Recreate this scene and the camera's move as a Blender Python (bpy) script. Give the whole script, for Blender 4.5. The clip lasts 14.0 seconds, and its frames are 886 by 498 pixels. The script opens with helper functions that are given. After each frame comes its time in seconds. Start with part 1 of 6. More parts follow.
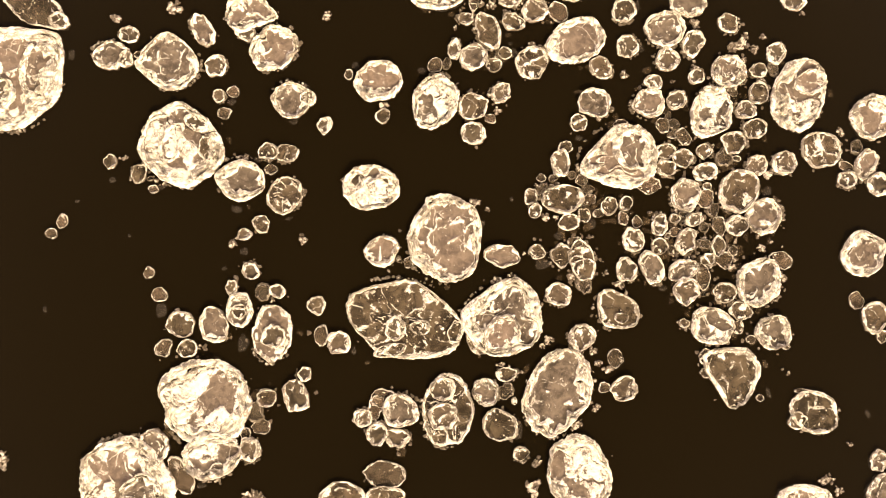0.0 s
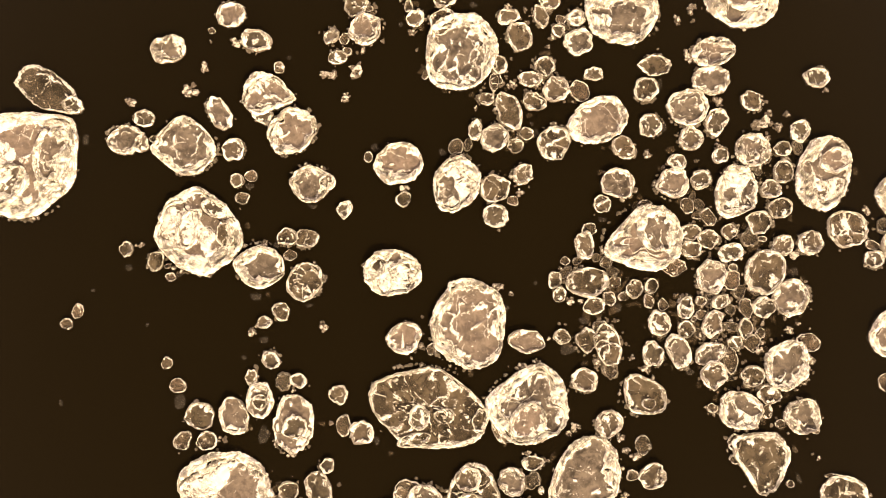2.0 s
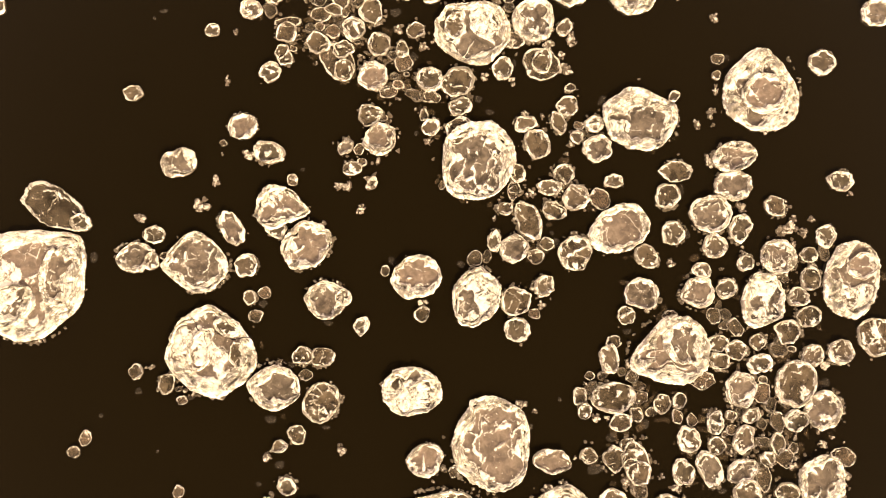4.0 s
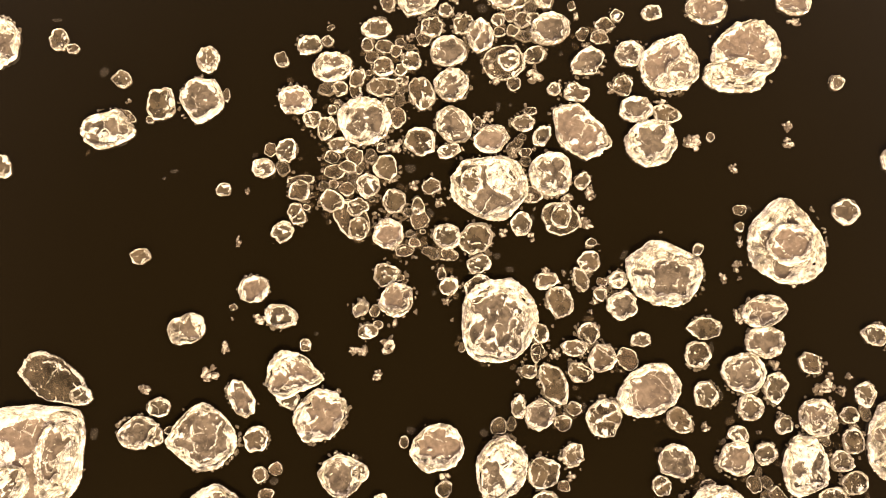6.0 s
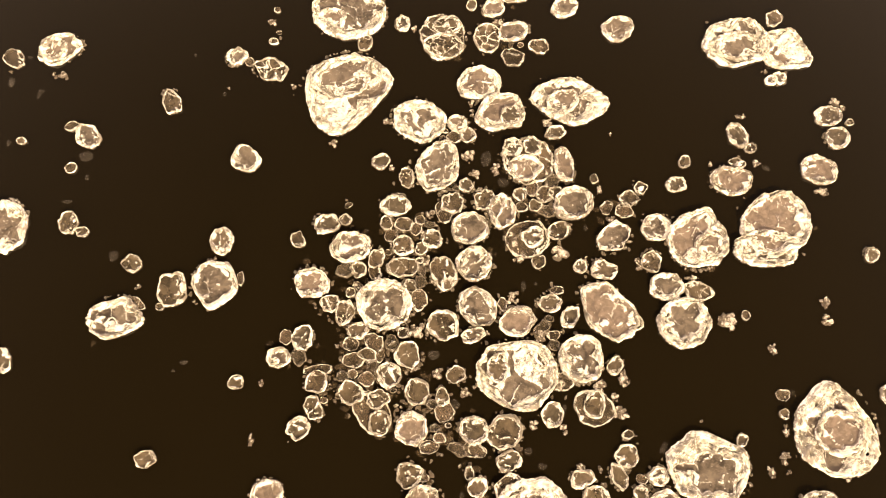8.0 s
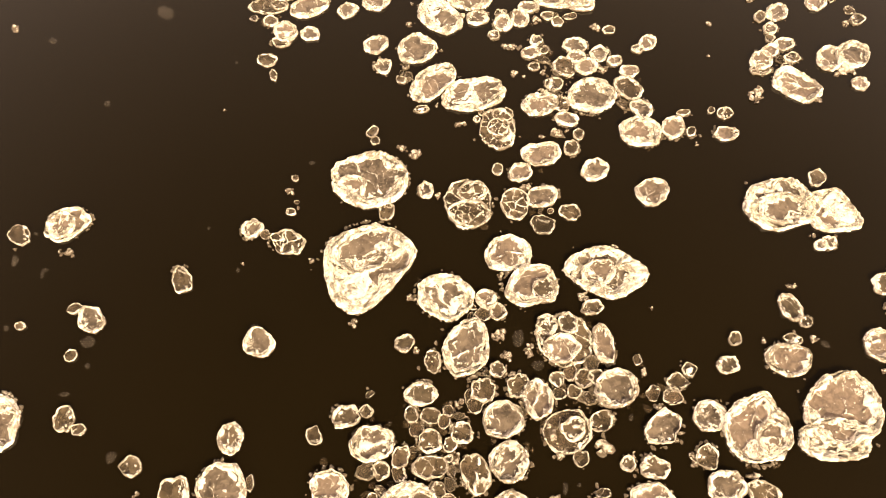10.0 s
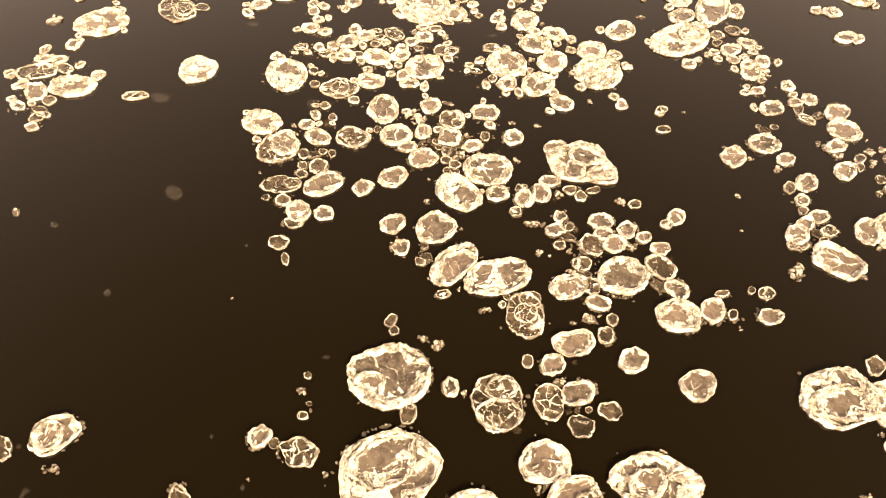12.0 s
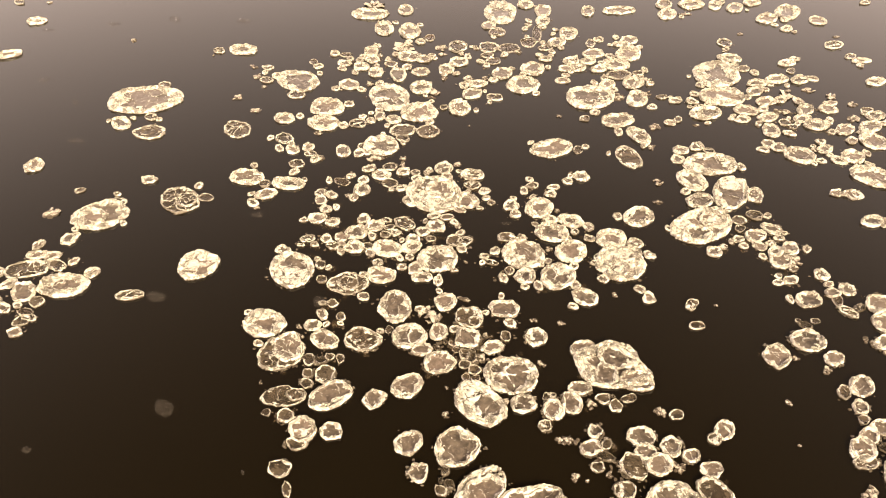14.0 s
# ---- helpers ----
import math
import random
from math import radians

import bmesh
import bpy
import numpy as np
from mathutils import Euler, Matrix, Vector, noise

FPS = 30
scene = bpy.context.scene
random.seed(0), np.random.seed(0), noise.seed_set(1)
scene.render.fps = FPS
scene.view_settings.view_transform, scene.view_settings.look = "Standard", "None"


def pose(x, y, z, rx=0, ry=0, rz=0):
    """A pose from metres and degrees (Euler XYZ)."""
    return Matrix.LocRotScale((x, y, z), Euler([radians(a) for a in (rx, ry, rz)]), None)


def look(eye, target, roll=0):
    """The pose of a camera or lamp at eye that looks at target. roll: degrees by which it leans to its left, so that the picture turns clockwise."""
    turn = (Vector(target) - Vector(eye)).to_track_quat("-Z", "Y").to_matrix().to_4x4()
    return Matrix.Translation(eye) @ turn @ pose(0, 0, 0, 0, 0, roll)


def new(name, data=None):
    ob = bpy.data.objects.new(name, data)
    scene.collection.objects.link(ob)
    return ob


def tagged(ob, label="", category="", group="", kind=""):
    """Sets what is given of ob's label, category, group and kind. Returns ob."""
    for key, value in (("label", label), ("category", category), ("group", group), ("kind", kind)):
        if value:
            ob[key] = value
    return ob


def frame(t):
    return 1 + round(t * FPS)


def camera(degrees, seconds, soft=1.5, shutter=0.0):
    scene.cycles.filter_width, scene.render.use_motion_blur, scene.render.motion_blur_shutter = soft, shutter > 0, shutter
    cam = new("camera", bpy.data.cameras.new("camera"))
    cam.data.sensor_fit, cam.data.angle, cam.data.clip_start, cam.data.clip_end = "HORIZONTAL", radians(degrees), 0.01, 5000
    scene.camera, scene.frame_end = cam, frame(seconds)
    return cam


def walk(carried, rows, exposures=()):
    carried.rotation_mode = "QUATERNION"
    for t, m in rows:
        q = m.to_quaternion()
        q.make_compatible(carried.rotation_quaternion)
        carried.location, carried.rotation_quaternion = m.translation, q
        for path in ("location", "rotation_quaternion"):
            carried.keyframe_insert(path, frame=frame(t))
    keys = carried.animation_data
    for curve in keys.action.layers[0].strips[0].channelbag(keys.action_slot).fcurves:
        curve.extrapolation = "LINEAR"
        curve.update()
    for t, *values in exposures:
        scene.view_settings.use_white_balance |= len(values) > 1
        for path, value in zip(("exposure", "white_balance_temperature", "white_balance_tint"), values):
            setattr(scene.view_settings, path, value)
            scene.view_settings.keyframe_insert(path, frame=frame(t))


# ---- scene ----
# ---- camera: a drone over drifting ice, first looking down, then lifting its gaze ----
cam = camera(63.0, 14.0, 1.05)
PATH = [
    (0, -0.009, -0.010, 23.531, 4.830, -0.716, 0.022),
    (0.5, -0.275, 0.603, 23.504, 5.129, -0.899, -0.017),
    (1, -0.508, 1.243, 23.454, 5.262, -1.035, -0.224),
    (1.5, -0.714, 1.902, 23.400, 5.362, -1.063, -0.438),
    (2, -0.902, 2.571, 23.354, 5.353, -1.078, -0.588),
    (2.5, -1.085, 3.248, 23.312, 5.564, -1.109, -0.822),
    (5, -1.941, 6.821, 22.704, 10.410, -1.466, -1.958),
    (5.5, -2.117, 7.491, 22.587, 12.225, -1.525, -2.234),
    (6, -2.305, 8.180, 22.484, 13.910, -1.629, -2.489),
    (6.5, -2.495, 8.944, 22.407, 15.825, -1.690, -2.753),
    (7, -2.688, 9.783, 22.357, 17.443, -1.783, -2.952),
    (7.5, -2.857, 10.682, 22.309, 19.245, -1.721, -3.154),
    (8, -3.001, 11.577, 22.249, 20.846, -1.654, -3.281),
    (10.5, -3.389, 15.791, 21.521, 30.228, -0.212, -3.654),
    (11, -3.568, 16.614, 21.463, 32.152, -0.147, -3.875),
    (11.5, -3.754, 17.455, 21.388, 35.026, -0.077, -4.055),
    (12, -3.935, 18.274, 21.323, 37.740, -0.063, -4.269),
    (12.5, -4.101, 19.101, 21.266, 40.745, 0.026, -4.506),
    (13, -4.253, 19.945, 21.222, 43.465, 0.090, -4.729),
    (13.5, -4.393, 20.821, 21.184, 46.463, 0.194, -4.940),
    (14, -4.522, 21.710, 21.152, 49.112, 0.223, -5.090),
]
walk(cam, [(t, pose(x, y, z, rx, ry, rz)) for t, x, y, z, rx, ry, rz in PATH], [(0.0, 0.11, 9700.0, 12.0), (2.5, 0.11, 10100.0, 12.0), (5.0, 0.12, 10200.0, 12.0), (7.0, 0.18, 10300.0, 12.0), (8.0, 0.17, 10300.0, 12.0), (11.3, 0.32, 11000.0, 12.0), (12.7, 0.20, 10500.0, 11.0), (14.0, -0.13, 9200.0, 9.0)])

# ---- daylight: pale hazy sky and a broad veiled sun behind the camera ----
SUN_UP, SUN_TURN = 34.0, 160.0
world = bpy.data.worlds.new("sky")
scene.world = world
world.use_nodes = True
wn, wl = world.node_tree.nodes, world.node_tree.links
wn.clear()
sky = wn.new("ShaderNodeTexSky")
sky.sky_type = "NISHITA"
sky.sun_disc = False
sky.sun_elevation, sky.sun_rotation = radians(SUN_UP), radians(SUN_TURN)
sky.air_density, sky.dust_density, sky.ozone_density = 1.0, 6.0, 1.0
clear = wn.new("ShaderNodeBackground")
clear.inputs[1].default_value = 0.010
wl.new(sky.outputs[0], clear.inputs[0])
# winter haze: thin overhead, milky towards the horizon
way = wn.new("ShaderNodeTexCoord")
split = wn.new("ShaderNodeSeparateXYZ")
wl.new(way.outputs["Generated"], split.inputs[0])
thick = wn.new("ShaderNodeMapRange")
for k, v in zip((1, 2, 3, 4), (0.0, 1.0, 1.0, 0.02)):
    thick.inputs[k].default_value = v
wl.new(split.outputs[2], thick.inputs[0])
veil = wn.new("ShaderNodeMath")
veil.operation = "POWER"
veil.inputs[1].default_value = 2.35
wl.new(thick.outputs[0], veil.inputs[0])
lit = wn.new("ShaderNodeMath")
lit.operation = "MULTIPLY"
lit.inputs[1].default_value = 6.7
wl.new(veil.outputs[0], lit.inputs[0])
haze = wn.new("ShaderNodeBackground")
haze.inputs[0].default_value = (1.03, 0.93, 1.05, 1)
wl.new(lit.outputs[0], haze.inputs[1])
both = wn.new("ShaderNodeAddShader")
wl.new(clear.outputs[0], both.inputs[0])
wl.new(haze.outputs[0], both.inputs[1])
wout = wn.new("ShaderNodeOutputWorld")
wl.new(both.outputs[0], wout.inputs[0])

sun = new("sun", bpy.data.lights.new("sun", "SUN"))
sun.data.energy, sun.data.angle, sun.data.color = 4.9, radians(10), (1.0, 0.914, 0.772)
a, e = radians(SUN_TURN), radians(SUN_UP)
sun.matrix_world = look((math.sin(a) * math.cos(e) * 50, math.cos(a) * math.cos(e) * 50, math.sin(e) * 50), (0, 0, 0))


# ---- materials ----
class Nodes:
    def __init__(self, name):
        self.m = bpy.data.materials.new(name)
        self.m.use_nodes = True
        self.t = self.m.node_tree
        self.t.nodes.clear()
        self.out = self.t.nodes.new("ShaderNodeOutputMaterial")
        self.co = self.t.nodes.new("ShaderNodeTexCoord").outputs["Object"]
        self.rnd = self.t.nodes.new("ShaderNodeObjectInfo").outputs["Random"]

    def link(self, a, b):
        self.t.links.new(a, b)

    def put(self, socket, v):
        if hasattr(v, "is_output"):
            self.link(v, socket)
        else:
            socket.default_value = v

    def noise(self, scale, detail=4.0, rough=0.6, warp=0.0, co=None):
        n = self.t.nodes.new("ShaderNodeTexNoise")
        n.noise_dimensions = "4D"
        n.inputs["Scale"].default_value = scale
        n.inputs["Detail"].default_value = detail
        n.inputs["Roughness"].default_value = rough
        n.inputs["Distortion"].default_value = warp
        self.link(co or self.co, n.inputs["Vector"])
        self.link(self.math("MULTIPLY", self.rnd, 40.0), n.inputs["W"])
        return n.outputs["Fac"]

    def strip(self, along, across):
        """Coordinates that run round a rim and across it."""
        uv = self.t.nodes.new("ShaderNodeUVMap")
        uv.uv_map = "round"
        m = self.t.nodes.new("ShaderNodeVectorMath")
        m.operation = "MULTIPLY"
        self.link(uv.outputs[0], m.inputs[0])
        m.inputs[1].default_value = (along, across, 1)
        return m.outputs[0]

    def veins(self, scale, width, co=None):
        """Thin wandering lines."""
        v = self.math("ABSOLUTE", self.math("SUBTRACT", self.noise(scale, 1.5, 0.5, 1.0, co), 0.5))
        return self.span(v, width * 0.62, width, 1.0, 0.0)

    def seams(self, scale, width):
        """Healed cracks: long, nearly straight lines that meet at corners."""
        bend = self.t.nodes.new("ShaderNodeTexNoise")
        bend.inputs["Scale"].default_value, bend.inputs["Detail"].default_value = 5.0, 4.0
        self.link(self.co, bend.inputs["Vector"])
        off = self.t.nodes.new("ShaderNodeVectorMath")
        off.operation = "MULTIPLY_ADD"
        off.inputs[1].default_value = (0.22, 0.22, 0.0)
        self.link(bend.outputs["Color"], off.inputs[0])
        self.link(self.co, off.inputs[2])
        v = self.t.nodes.new("ShaderNodeTexVoronoi")
        v.voronoi_dimensions, v.feature = "4D", "DISTANCE_TO_EDGE"
        v.inputs["Scale"].default_value = scale
        self.link(off.outputs[0], v.inputs["Vector"])
        self.link(self.math("MULTIPLY", self.rnd, 40.0), v.inputs["W"])
        return self.span(v.outputs["Distance"], width * 0.4, width, 1.0, 0.0)

    def wrinkles(self):
        """Dark folds between crusts, gathered in places."""
        some = self.span(self.noise(2.6, 2.0), 0.47, 0.57)
        return self.math("MULTIPLY", self.math("MAXIMUM", self.veins(4.2, 0.032), self.veins(8.0, 0.05)), some)

    def math(self, op, a, b=0.0):
        n = self.t.nodes.new("ShaderNodeMath")
        n.operation = op
        self.put(n.inputs[0], a)
        self.put(n.inputs[1], b)
        return n.outputs[0]

    def span(self, v, lo, hi, to_lo=0.0, to_hi=1.0, soft=True):
        n = self.t.nodes.new("ShaderNodeMapRange")
        n.interpolation_type = "SMOOTHSTEP" if soft else "LINEAR"
        for k, val in zip((0, 1, 2, 3, 4), (v, lo, hi, to_lo, to_hi)):
            self.put(n.inputs[k], val)
        return n.outputs[0]

    def mix(self, f, a, b):
        n = self.t.nodes.new("ShaderNodeMix")
        n.data_type = "RGBA"
        self.put(n.inputs[0], f)
        for k, v in ((6, a), (7, b)):
            self.put(n.inputs[k], (*v, 1) if isinstance(v, tuple) else v)
        return n.outputs[2]

    def height(self):
        s = self.t.nodes.new("ShaderNodeSeparateXYZ")
        self.link(self.co, s.inputs[0])
        return s.outputs[2]

    def bump(self, v, strength, distance):
        n = self.t.nodes.new("ShaderNodeBump")
        n.inputs["Strength"].default_value, n.inputs["Distance"].default_value = strength, distance
        self.link(v, n.inputs["Height"])
        return n.outputs[0]

    def surface(self, colour, rough, normal=None, ior=1.31, alpha=None, spec=0.5):
        p = self.t.nodes.new("ShaderNodeBsdfPrincipled")
        self.put(p.inputs["Base Color"], (*colour, 1) if isinstance(colour, tuple) else colour)
        self.put(p.inputs["Roughness"], rough)
        p.inputs["IOR"].default_value = ior
        p.inputs["Specular IOR Level"].default_value = spec
        if normal:
            self.link(normal, p.inputs["Normal"])
        if alpha is not None:
            self.put(p.inputs["Alpha"], alpha)
        self.link(p.outputs[0], self.out.inputs[0])
        return self.m


def water_material():
    n = Nodes("river_water")
    silt = n.noise(0.05, 3.0)
    ripple = n.math("ADD", n.noise(1.1, 3.0), n.math("MULTIPLY", n.noise(7.0, 2.0), 0.25))
    return n.surface(n.mix(silt, (0.0077, 0.0052, 0.0021), (0.0116, 0.0077, 0.0031)), 0.06, n.bump(ripple, 0.02, 0.05), 1.333)


def frost_material(name, low, high, bare=(0.165, 0.130, 0.098), white=(0.96, 0.92, 0.795), layers=True, folds=0.9, coated=0.5, lip=0.9):
    """Rough frozen slush: white hoar on the crests, bare wet ice in the creases between its layers."""
    n = Nodes(name)
    fine = n.noise(19.0, 5.0, 0.66, 0.9)
    broad = n.noise(4.5, 5.0, 0.62, 1.2)
    lift = n.math("ADD", n.height(), n.math("MULTIPLY", n.math("SUBTRACT", broad, 0.5), 0.12 if layers else 0.20))
    lift = n.math("ADD", lift, n.math("MULTIPLY", n.math("SUBTRACT", fine, 0.5), 0.15))
    grain = n.math("ADD", broad, fine)
    if layers:
        coats = n.noise(1.0, 5.0, 0.64, 0.5, n.strip(2.2, 14.0))
        lift = n.math("ADD", lift, n.math("MULTIPLY", n.math("SUBTRACT", coats, 0.5), 0.24))
        grain = n.math("ADD", n.math("MULTIPLY", grain, 0.6), coats)
    hoar = n.span(lift, low, high)
    crease = n.wrinkles()
    if layers:
        # edges of the coats that froze on one after another, broad ones and hair-thin ones
        wide_coats = n.math("MULTIPLY", n.veins(1.0, 0.075, n.strip(1.7, 15.0)), n.span(n.noise(2.6, 3.0), 0.49, 0.55))
        thin_coats = n.math("MULTIPLY", n.veins(1.0, 0.06, n.strip(3.0, 22.0)), n.span(n.noise(3.8, 3.0), 0.50, 0.56))
        crease = n.math("MAXIMUM", crease, n.math("MAXIMUM", wide_coats, n.math("MULTIPLY", thin_coats, 0.85)))
    if layers:
        # bands of thinner coats that run along the rim
        bands = n.span(n.noise(1.0, 3.0, 0.55, 0.3, n.strip(1.1, 12.0)), 0.40, 0.48, 1.0, 0.0)
        crease = n.math("MAXIMUM", crease, n.math("MULTIPLY", bands, coated))
        # the sharp lips where one coat ends on the next
        lips = n.math("MULTIPLY", n.veins(1.0, 0.05, n.strip(0.9, 7.5)), n.span(n.noise(1.7, 3.0), 0.44, 0.53))
        crease = n.math("MAXIMUM", crease, n.math("MULTIPLY", lips, lip))
    hoar = n.math("MULTIPLY", hoar, n.math("SUBTRACT", 1.0, n.math("MULTIPLY", crease, folds)))
    tone = n.mix(n.noise(3.0, 3.0), tuple(0.5 * c for c in bare), tuple(1.25 * c for c in bare))
    # hoar lies thin in places, and the ice shows through it
    thin = n.math("MULTIPLY", n.span(n.noise(7.5, 6.0, 0.68, 0.7), 0.54, 0.66), 0.18)
    pale = n.mix(thin, white, tuple(0.34 * w + 1.3 * c for w, c in zip(white, bare)))
    return n.surface(n.mix(hoar, tone, pale), n.span(hoar, 0, 1, 0.25, 0.75), n.bump(grain, 0.5, 0.05))


def plate_material(name, low, high, bare, alpha=1.0, threads=0.65, drift=0.75, white=(0.905, 0.86, 0.76)):
    """Smooth grey ice with frost on whatever stands proud of it, in scattered flecks and along healed cracks."""
    n = Nodes(name)
    broad = n.noise(1.7, 4.0, 0.58, 0.6)
    blotch = n.noise(5.0, 5.0, 0.62, 0.5)
    fine = n.noise(19.0, 5.0, 0.66, 0.8)
    flecks = n.noise(11.0, 3.0, 0.55)
    lift = n.math("ADD", n.height(), n.math("MULTIPLY", n.math("SUBTRACT", fine, 0.5), 0.15))
    lift = n.math("ADD", lift, n.math("MULTIPLY", n.span(flecks, 0.655, 0.69), 0.05))
    hoar = n.math("MULTIPLY", n.span(lift, low, high), n.math("SUBTRACT", 1.0, n.math("MULTIPLY", n.wrinkles(), 0.7)))
    # healed cracks are broken ridges of grains, not drawn lines
    ragged = n.span(n.noise(24.0, 4.0, 0.65), 0.40, 0.56)
    web = n.math("MULTIPLY", n.seams(1.25, 0.024), n.span(n.noise(2.2, 3.0, 0.6), 0.50, 0.58))
    web = n.math("MULTIPLY", web, ragged)
    web = n.math("MAXIMUM", web, n.math("MULTIPLY", n.span(n.noise(12.0, 6.0, 0.70, 0.6), 0.63, 0.68), n.span(n.noise(2.4, 2.0), 0.45, 0.6)))
    hoar = n.math("MAXIMUM", hoar, n.math("MULTIPLY", web, threads))
    lit = n.mix(n.span(broad, 0.32, 0.68), tuple(0.36 * c for c in bare), tuple(1.25 * c for c in bare))
    lit = n.mix(n.math("MULTIPLY", n.span(blotch, 0.42, 0.66), 0.7), lit, tuple(1.75 * c for c in bare))
    shift = n.mix(n.span(n.rnd, 0.35, 1, 0, drift, False), lit, n.mix(n.span(blotch, 0.35, 0.65), (bare[0] * 1.45, bare[1] * 1.38, bare[2] * 1.42), (bare[0] * 2.35, bare[1] * 2.2, bare[2] * 2.25)))
    a = None if alpha >= 1 else n.span(hoar, 0, 1, n.span(broad, 0.3, 0.75, alpha * 0.75, alpha * 1.25), 0.96)
    return n.surface(n.mix(hoar, shift, white), n.span(hoar, 0, 1, 0.16, 0.7), n.bump(n.math("ADD", n.math("MULTIPLY", fine, 0.5), n.math("MULTIPLY", broad, 0.5)), 0.22, 0.04), alpha=a, spec=1.0)


def slush_material(name, alpha, colour):
    n = Nodes(name)
    m = n.noise(9.0, 4.0)
    return n.surface(n.mix(m, tuple(0.6 * c for c in colour), colour), 0.5, n.bump(m, 0.3, 0.03), alpha=n.span(m, 0.3, 0.7, alpha * 0.4, alpha))


WATER = water_material()
RIM = frost_material("frosted_rim", 0.022, 0.038)
RIM_SOLID = frost_material("heaped_rim", 0.008, 0.030, folds=0.85, coated=0.16, lip=0.7)
RIM_THIN = frost_material("thin_rim", 0.022, 0.042, bare=(0.15, 0.118, 0.085), folds=0.85, coated=1.0)
CRACK = frost_material("open_crack", 5.0, 6.0, bare=(0.022, 0.015, 0.010), layers=False)
RIM_CLEAR = frost_material("clear_rim", 0.032, 0.060, layers=False, bare=(0.12, 0.10, 0.075), white=(0.74, 0.69, 0.60))
PLATE = plate_material("grey_ice_plate", 0.066, 0.084, (0.092, 0.073, 0.052), drift=0.6)
PLATE_PALE = plate_material("pale_ice_plate", 0.066, 0.084, (0.148, 0.119, 0.094), drift=0.75)
RIM_DARK = frost_material("drowned_rim", 0.055, 0.110, layers=False, bare=(0.128, 0.102, 0.072), white=(0.60, 0.54, 0.45))
PLATE_DARK = plate_material("drowned_plate", 0.080, 0.11, (0.128, 0.102, 0.072), 0.46, 0.35, 0.3, (0.60, 0.54, 0.45))
FRINGE = frost_material("edge_slush", 0.044, 0.098, bare=(0.13, 0.104, 0.074), white=(0.74, 0.68, 0.58), layers=False)
PLATE_WET = plate_material("wet_ice_plate", 0.066, 0.084, (0.100, 0.077, 0.052), 0.86, 0.85, 0.35)
PLATE_CLEAR = plate_material("clear_ice_plate", 0.066, 0.09, (0.15, 0.115, 0.08), 0.50, 0.55)
SHARD = frost_material("ice_shards", 0.036, 0.085, bare=(0.14, 0.108, 0.078), white=(0.74, 0.67, 0.57), layers=False)
SLUSH = slush_material("drowned_slush", 0.22, (0.26, 0.22, 0.18))
SLUSH_CRUMB = slush_material("drowned_crumbs", 0.34, (0.17, 0.118, 0.068))

# ---- ground: the river, one sheet to the horizon ----
def sheet(name, half, z, material):
    me = bpy.data.meshes.new(name)
    me.from_pydata([(-half, -half, z), (half, -half, z), (half, half, z), (-half, half, z)], [], [(0, 1, 2, 3)])
    me.materials.append(material)
    return new(name, me)


tagged(sheet("water", 2500.0, 0.0, WATER), "calm dark brown river water under drifting ice", "water", kind="structure")


# ---- how ice is shaped ----
def lattice(ix, iy, seed):
    h = (ix * 374761393 + iy * 668265263 + seed * 974711) & 0xFFFFFFFF
    h = ((h ^ (h >> 13)) * 1274126177) & 0xFFFFFFFF
    return ((h ^ (h >> 16)) & 0xFFFF) / 65535.0


def grainy(x, y, seed):
    ix, iy = np.floor(x).astype(np.int64), np.floor(y).astype(np.int64)
    fx, fy = x - ix, y - iy
    fx, fy = fx * fx * (3 - 2 * fx), fy * fy * (3 - 2 * fy)
    lo = lattice(ix, iy, seed) * (1 - fx) + lattice(ix + 1, iy, seed) * fx
    hi = lattice(ix, iy + 1, seed) * (1 - fx) + lattice(ix + 1, iy + 1, seed) * fx
    return lo * (1 - fy) + hi * fy


def layered(x, y, seed, octaves=3):
    total, size = 0.0, 1.0
    for k in range(octaves):
        total = total + size * grainy(x * 2**k + 7.3 * k, y * 2**k - 3.1 * k, seed + k)
        size *= 0.55
    return total / sum(0.55**k for k in range(octaves))


def smooth(v, lo, hi):
    v = np.clip((v - lo) / (hi - lo), 0, 1)
    return v * v * (3 - 2 * v)


def mesh_of(name, verts, faces, material):
    me = bpy.data.meshes.new(name)
    me.from_pydata(verts.tolist(), [], faces)
    me.polygons.foreach_set("use_smooth", np.ones(len(me.polygons), bool))
    me.materials.append(material)
    return me


def part(name, me, parent, label=""):
    ob = new(name, me)
    ob.parent = parent
    return tagged(ob, label)


def ring_faces(rings, ns, first=0):
    faces = []
    for r in range(rings - 1):
        a0, b0 = first + r * ns, first + (r + 1) * ns
        faces += [(a0 + k, a0 + (k + 1) % ns, b0 + (k + 1) % ns, b0 + k) for k in range(ns)]
    return faces


# rim width (of the radius), rim height, roughness of the outline, cells of ridges, frost patches, rim and plate material
KINDS = {
    "W": (0.40, 0.15, 0.07, 0, 0.34, RIM, PLATE),
    "N": (0.28, 0.125, 0.08, 0, 0.30, RIM, PLATE),
    "M": (0.28, 0.15, 0.08, 4, 0.36, RIM, PLATE),
    "H": (0.17, 0.085, 0.08, 0, 0.30, RIM_THIN, PLATE_WET),
    "Q": (0.10, 0.085, 0.10, 12, 0.20, RIM_THIN, PLATE_WET),
    "T": (0.10, 0.05, 0.09, 0, 0.12, RIM_CLEAR, PLATE_CLEAR),
    "D": (0.22, 0.05, 0.13, 0, 0.20, RIM_DARK, PLATE_DARK),
}


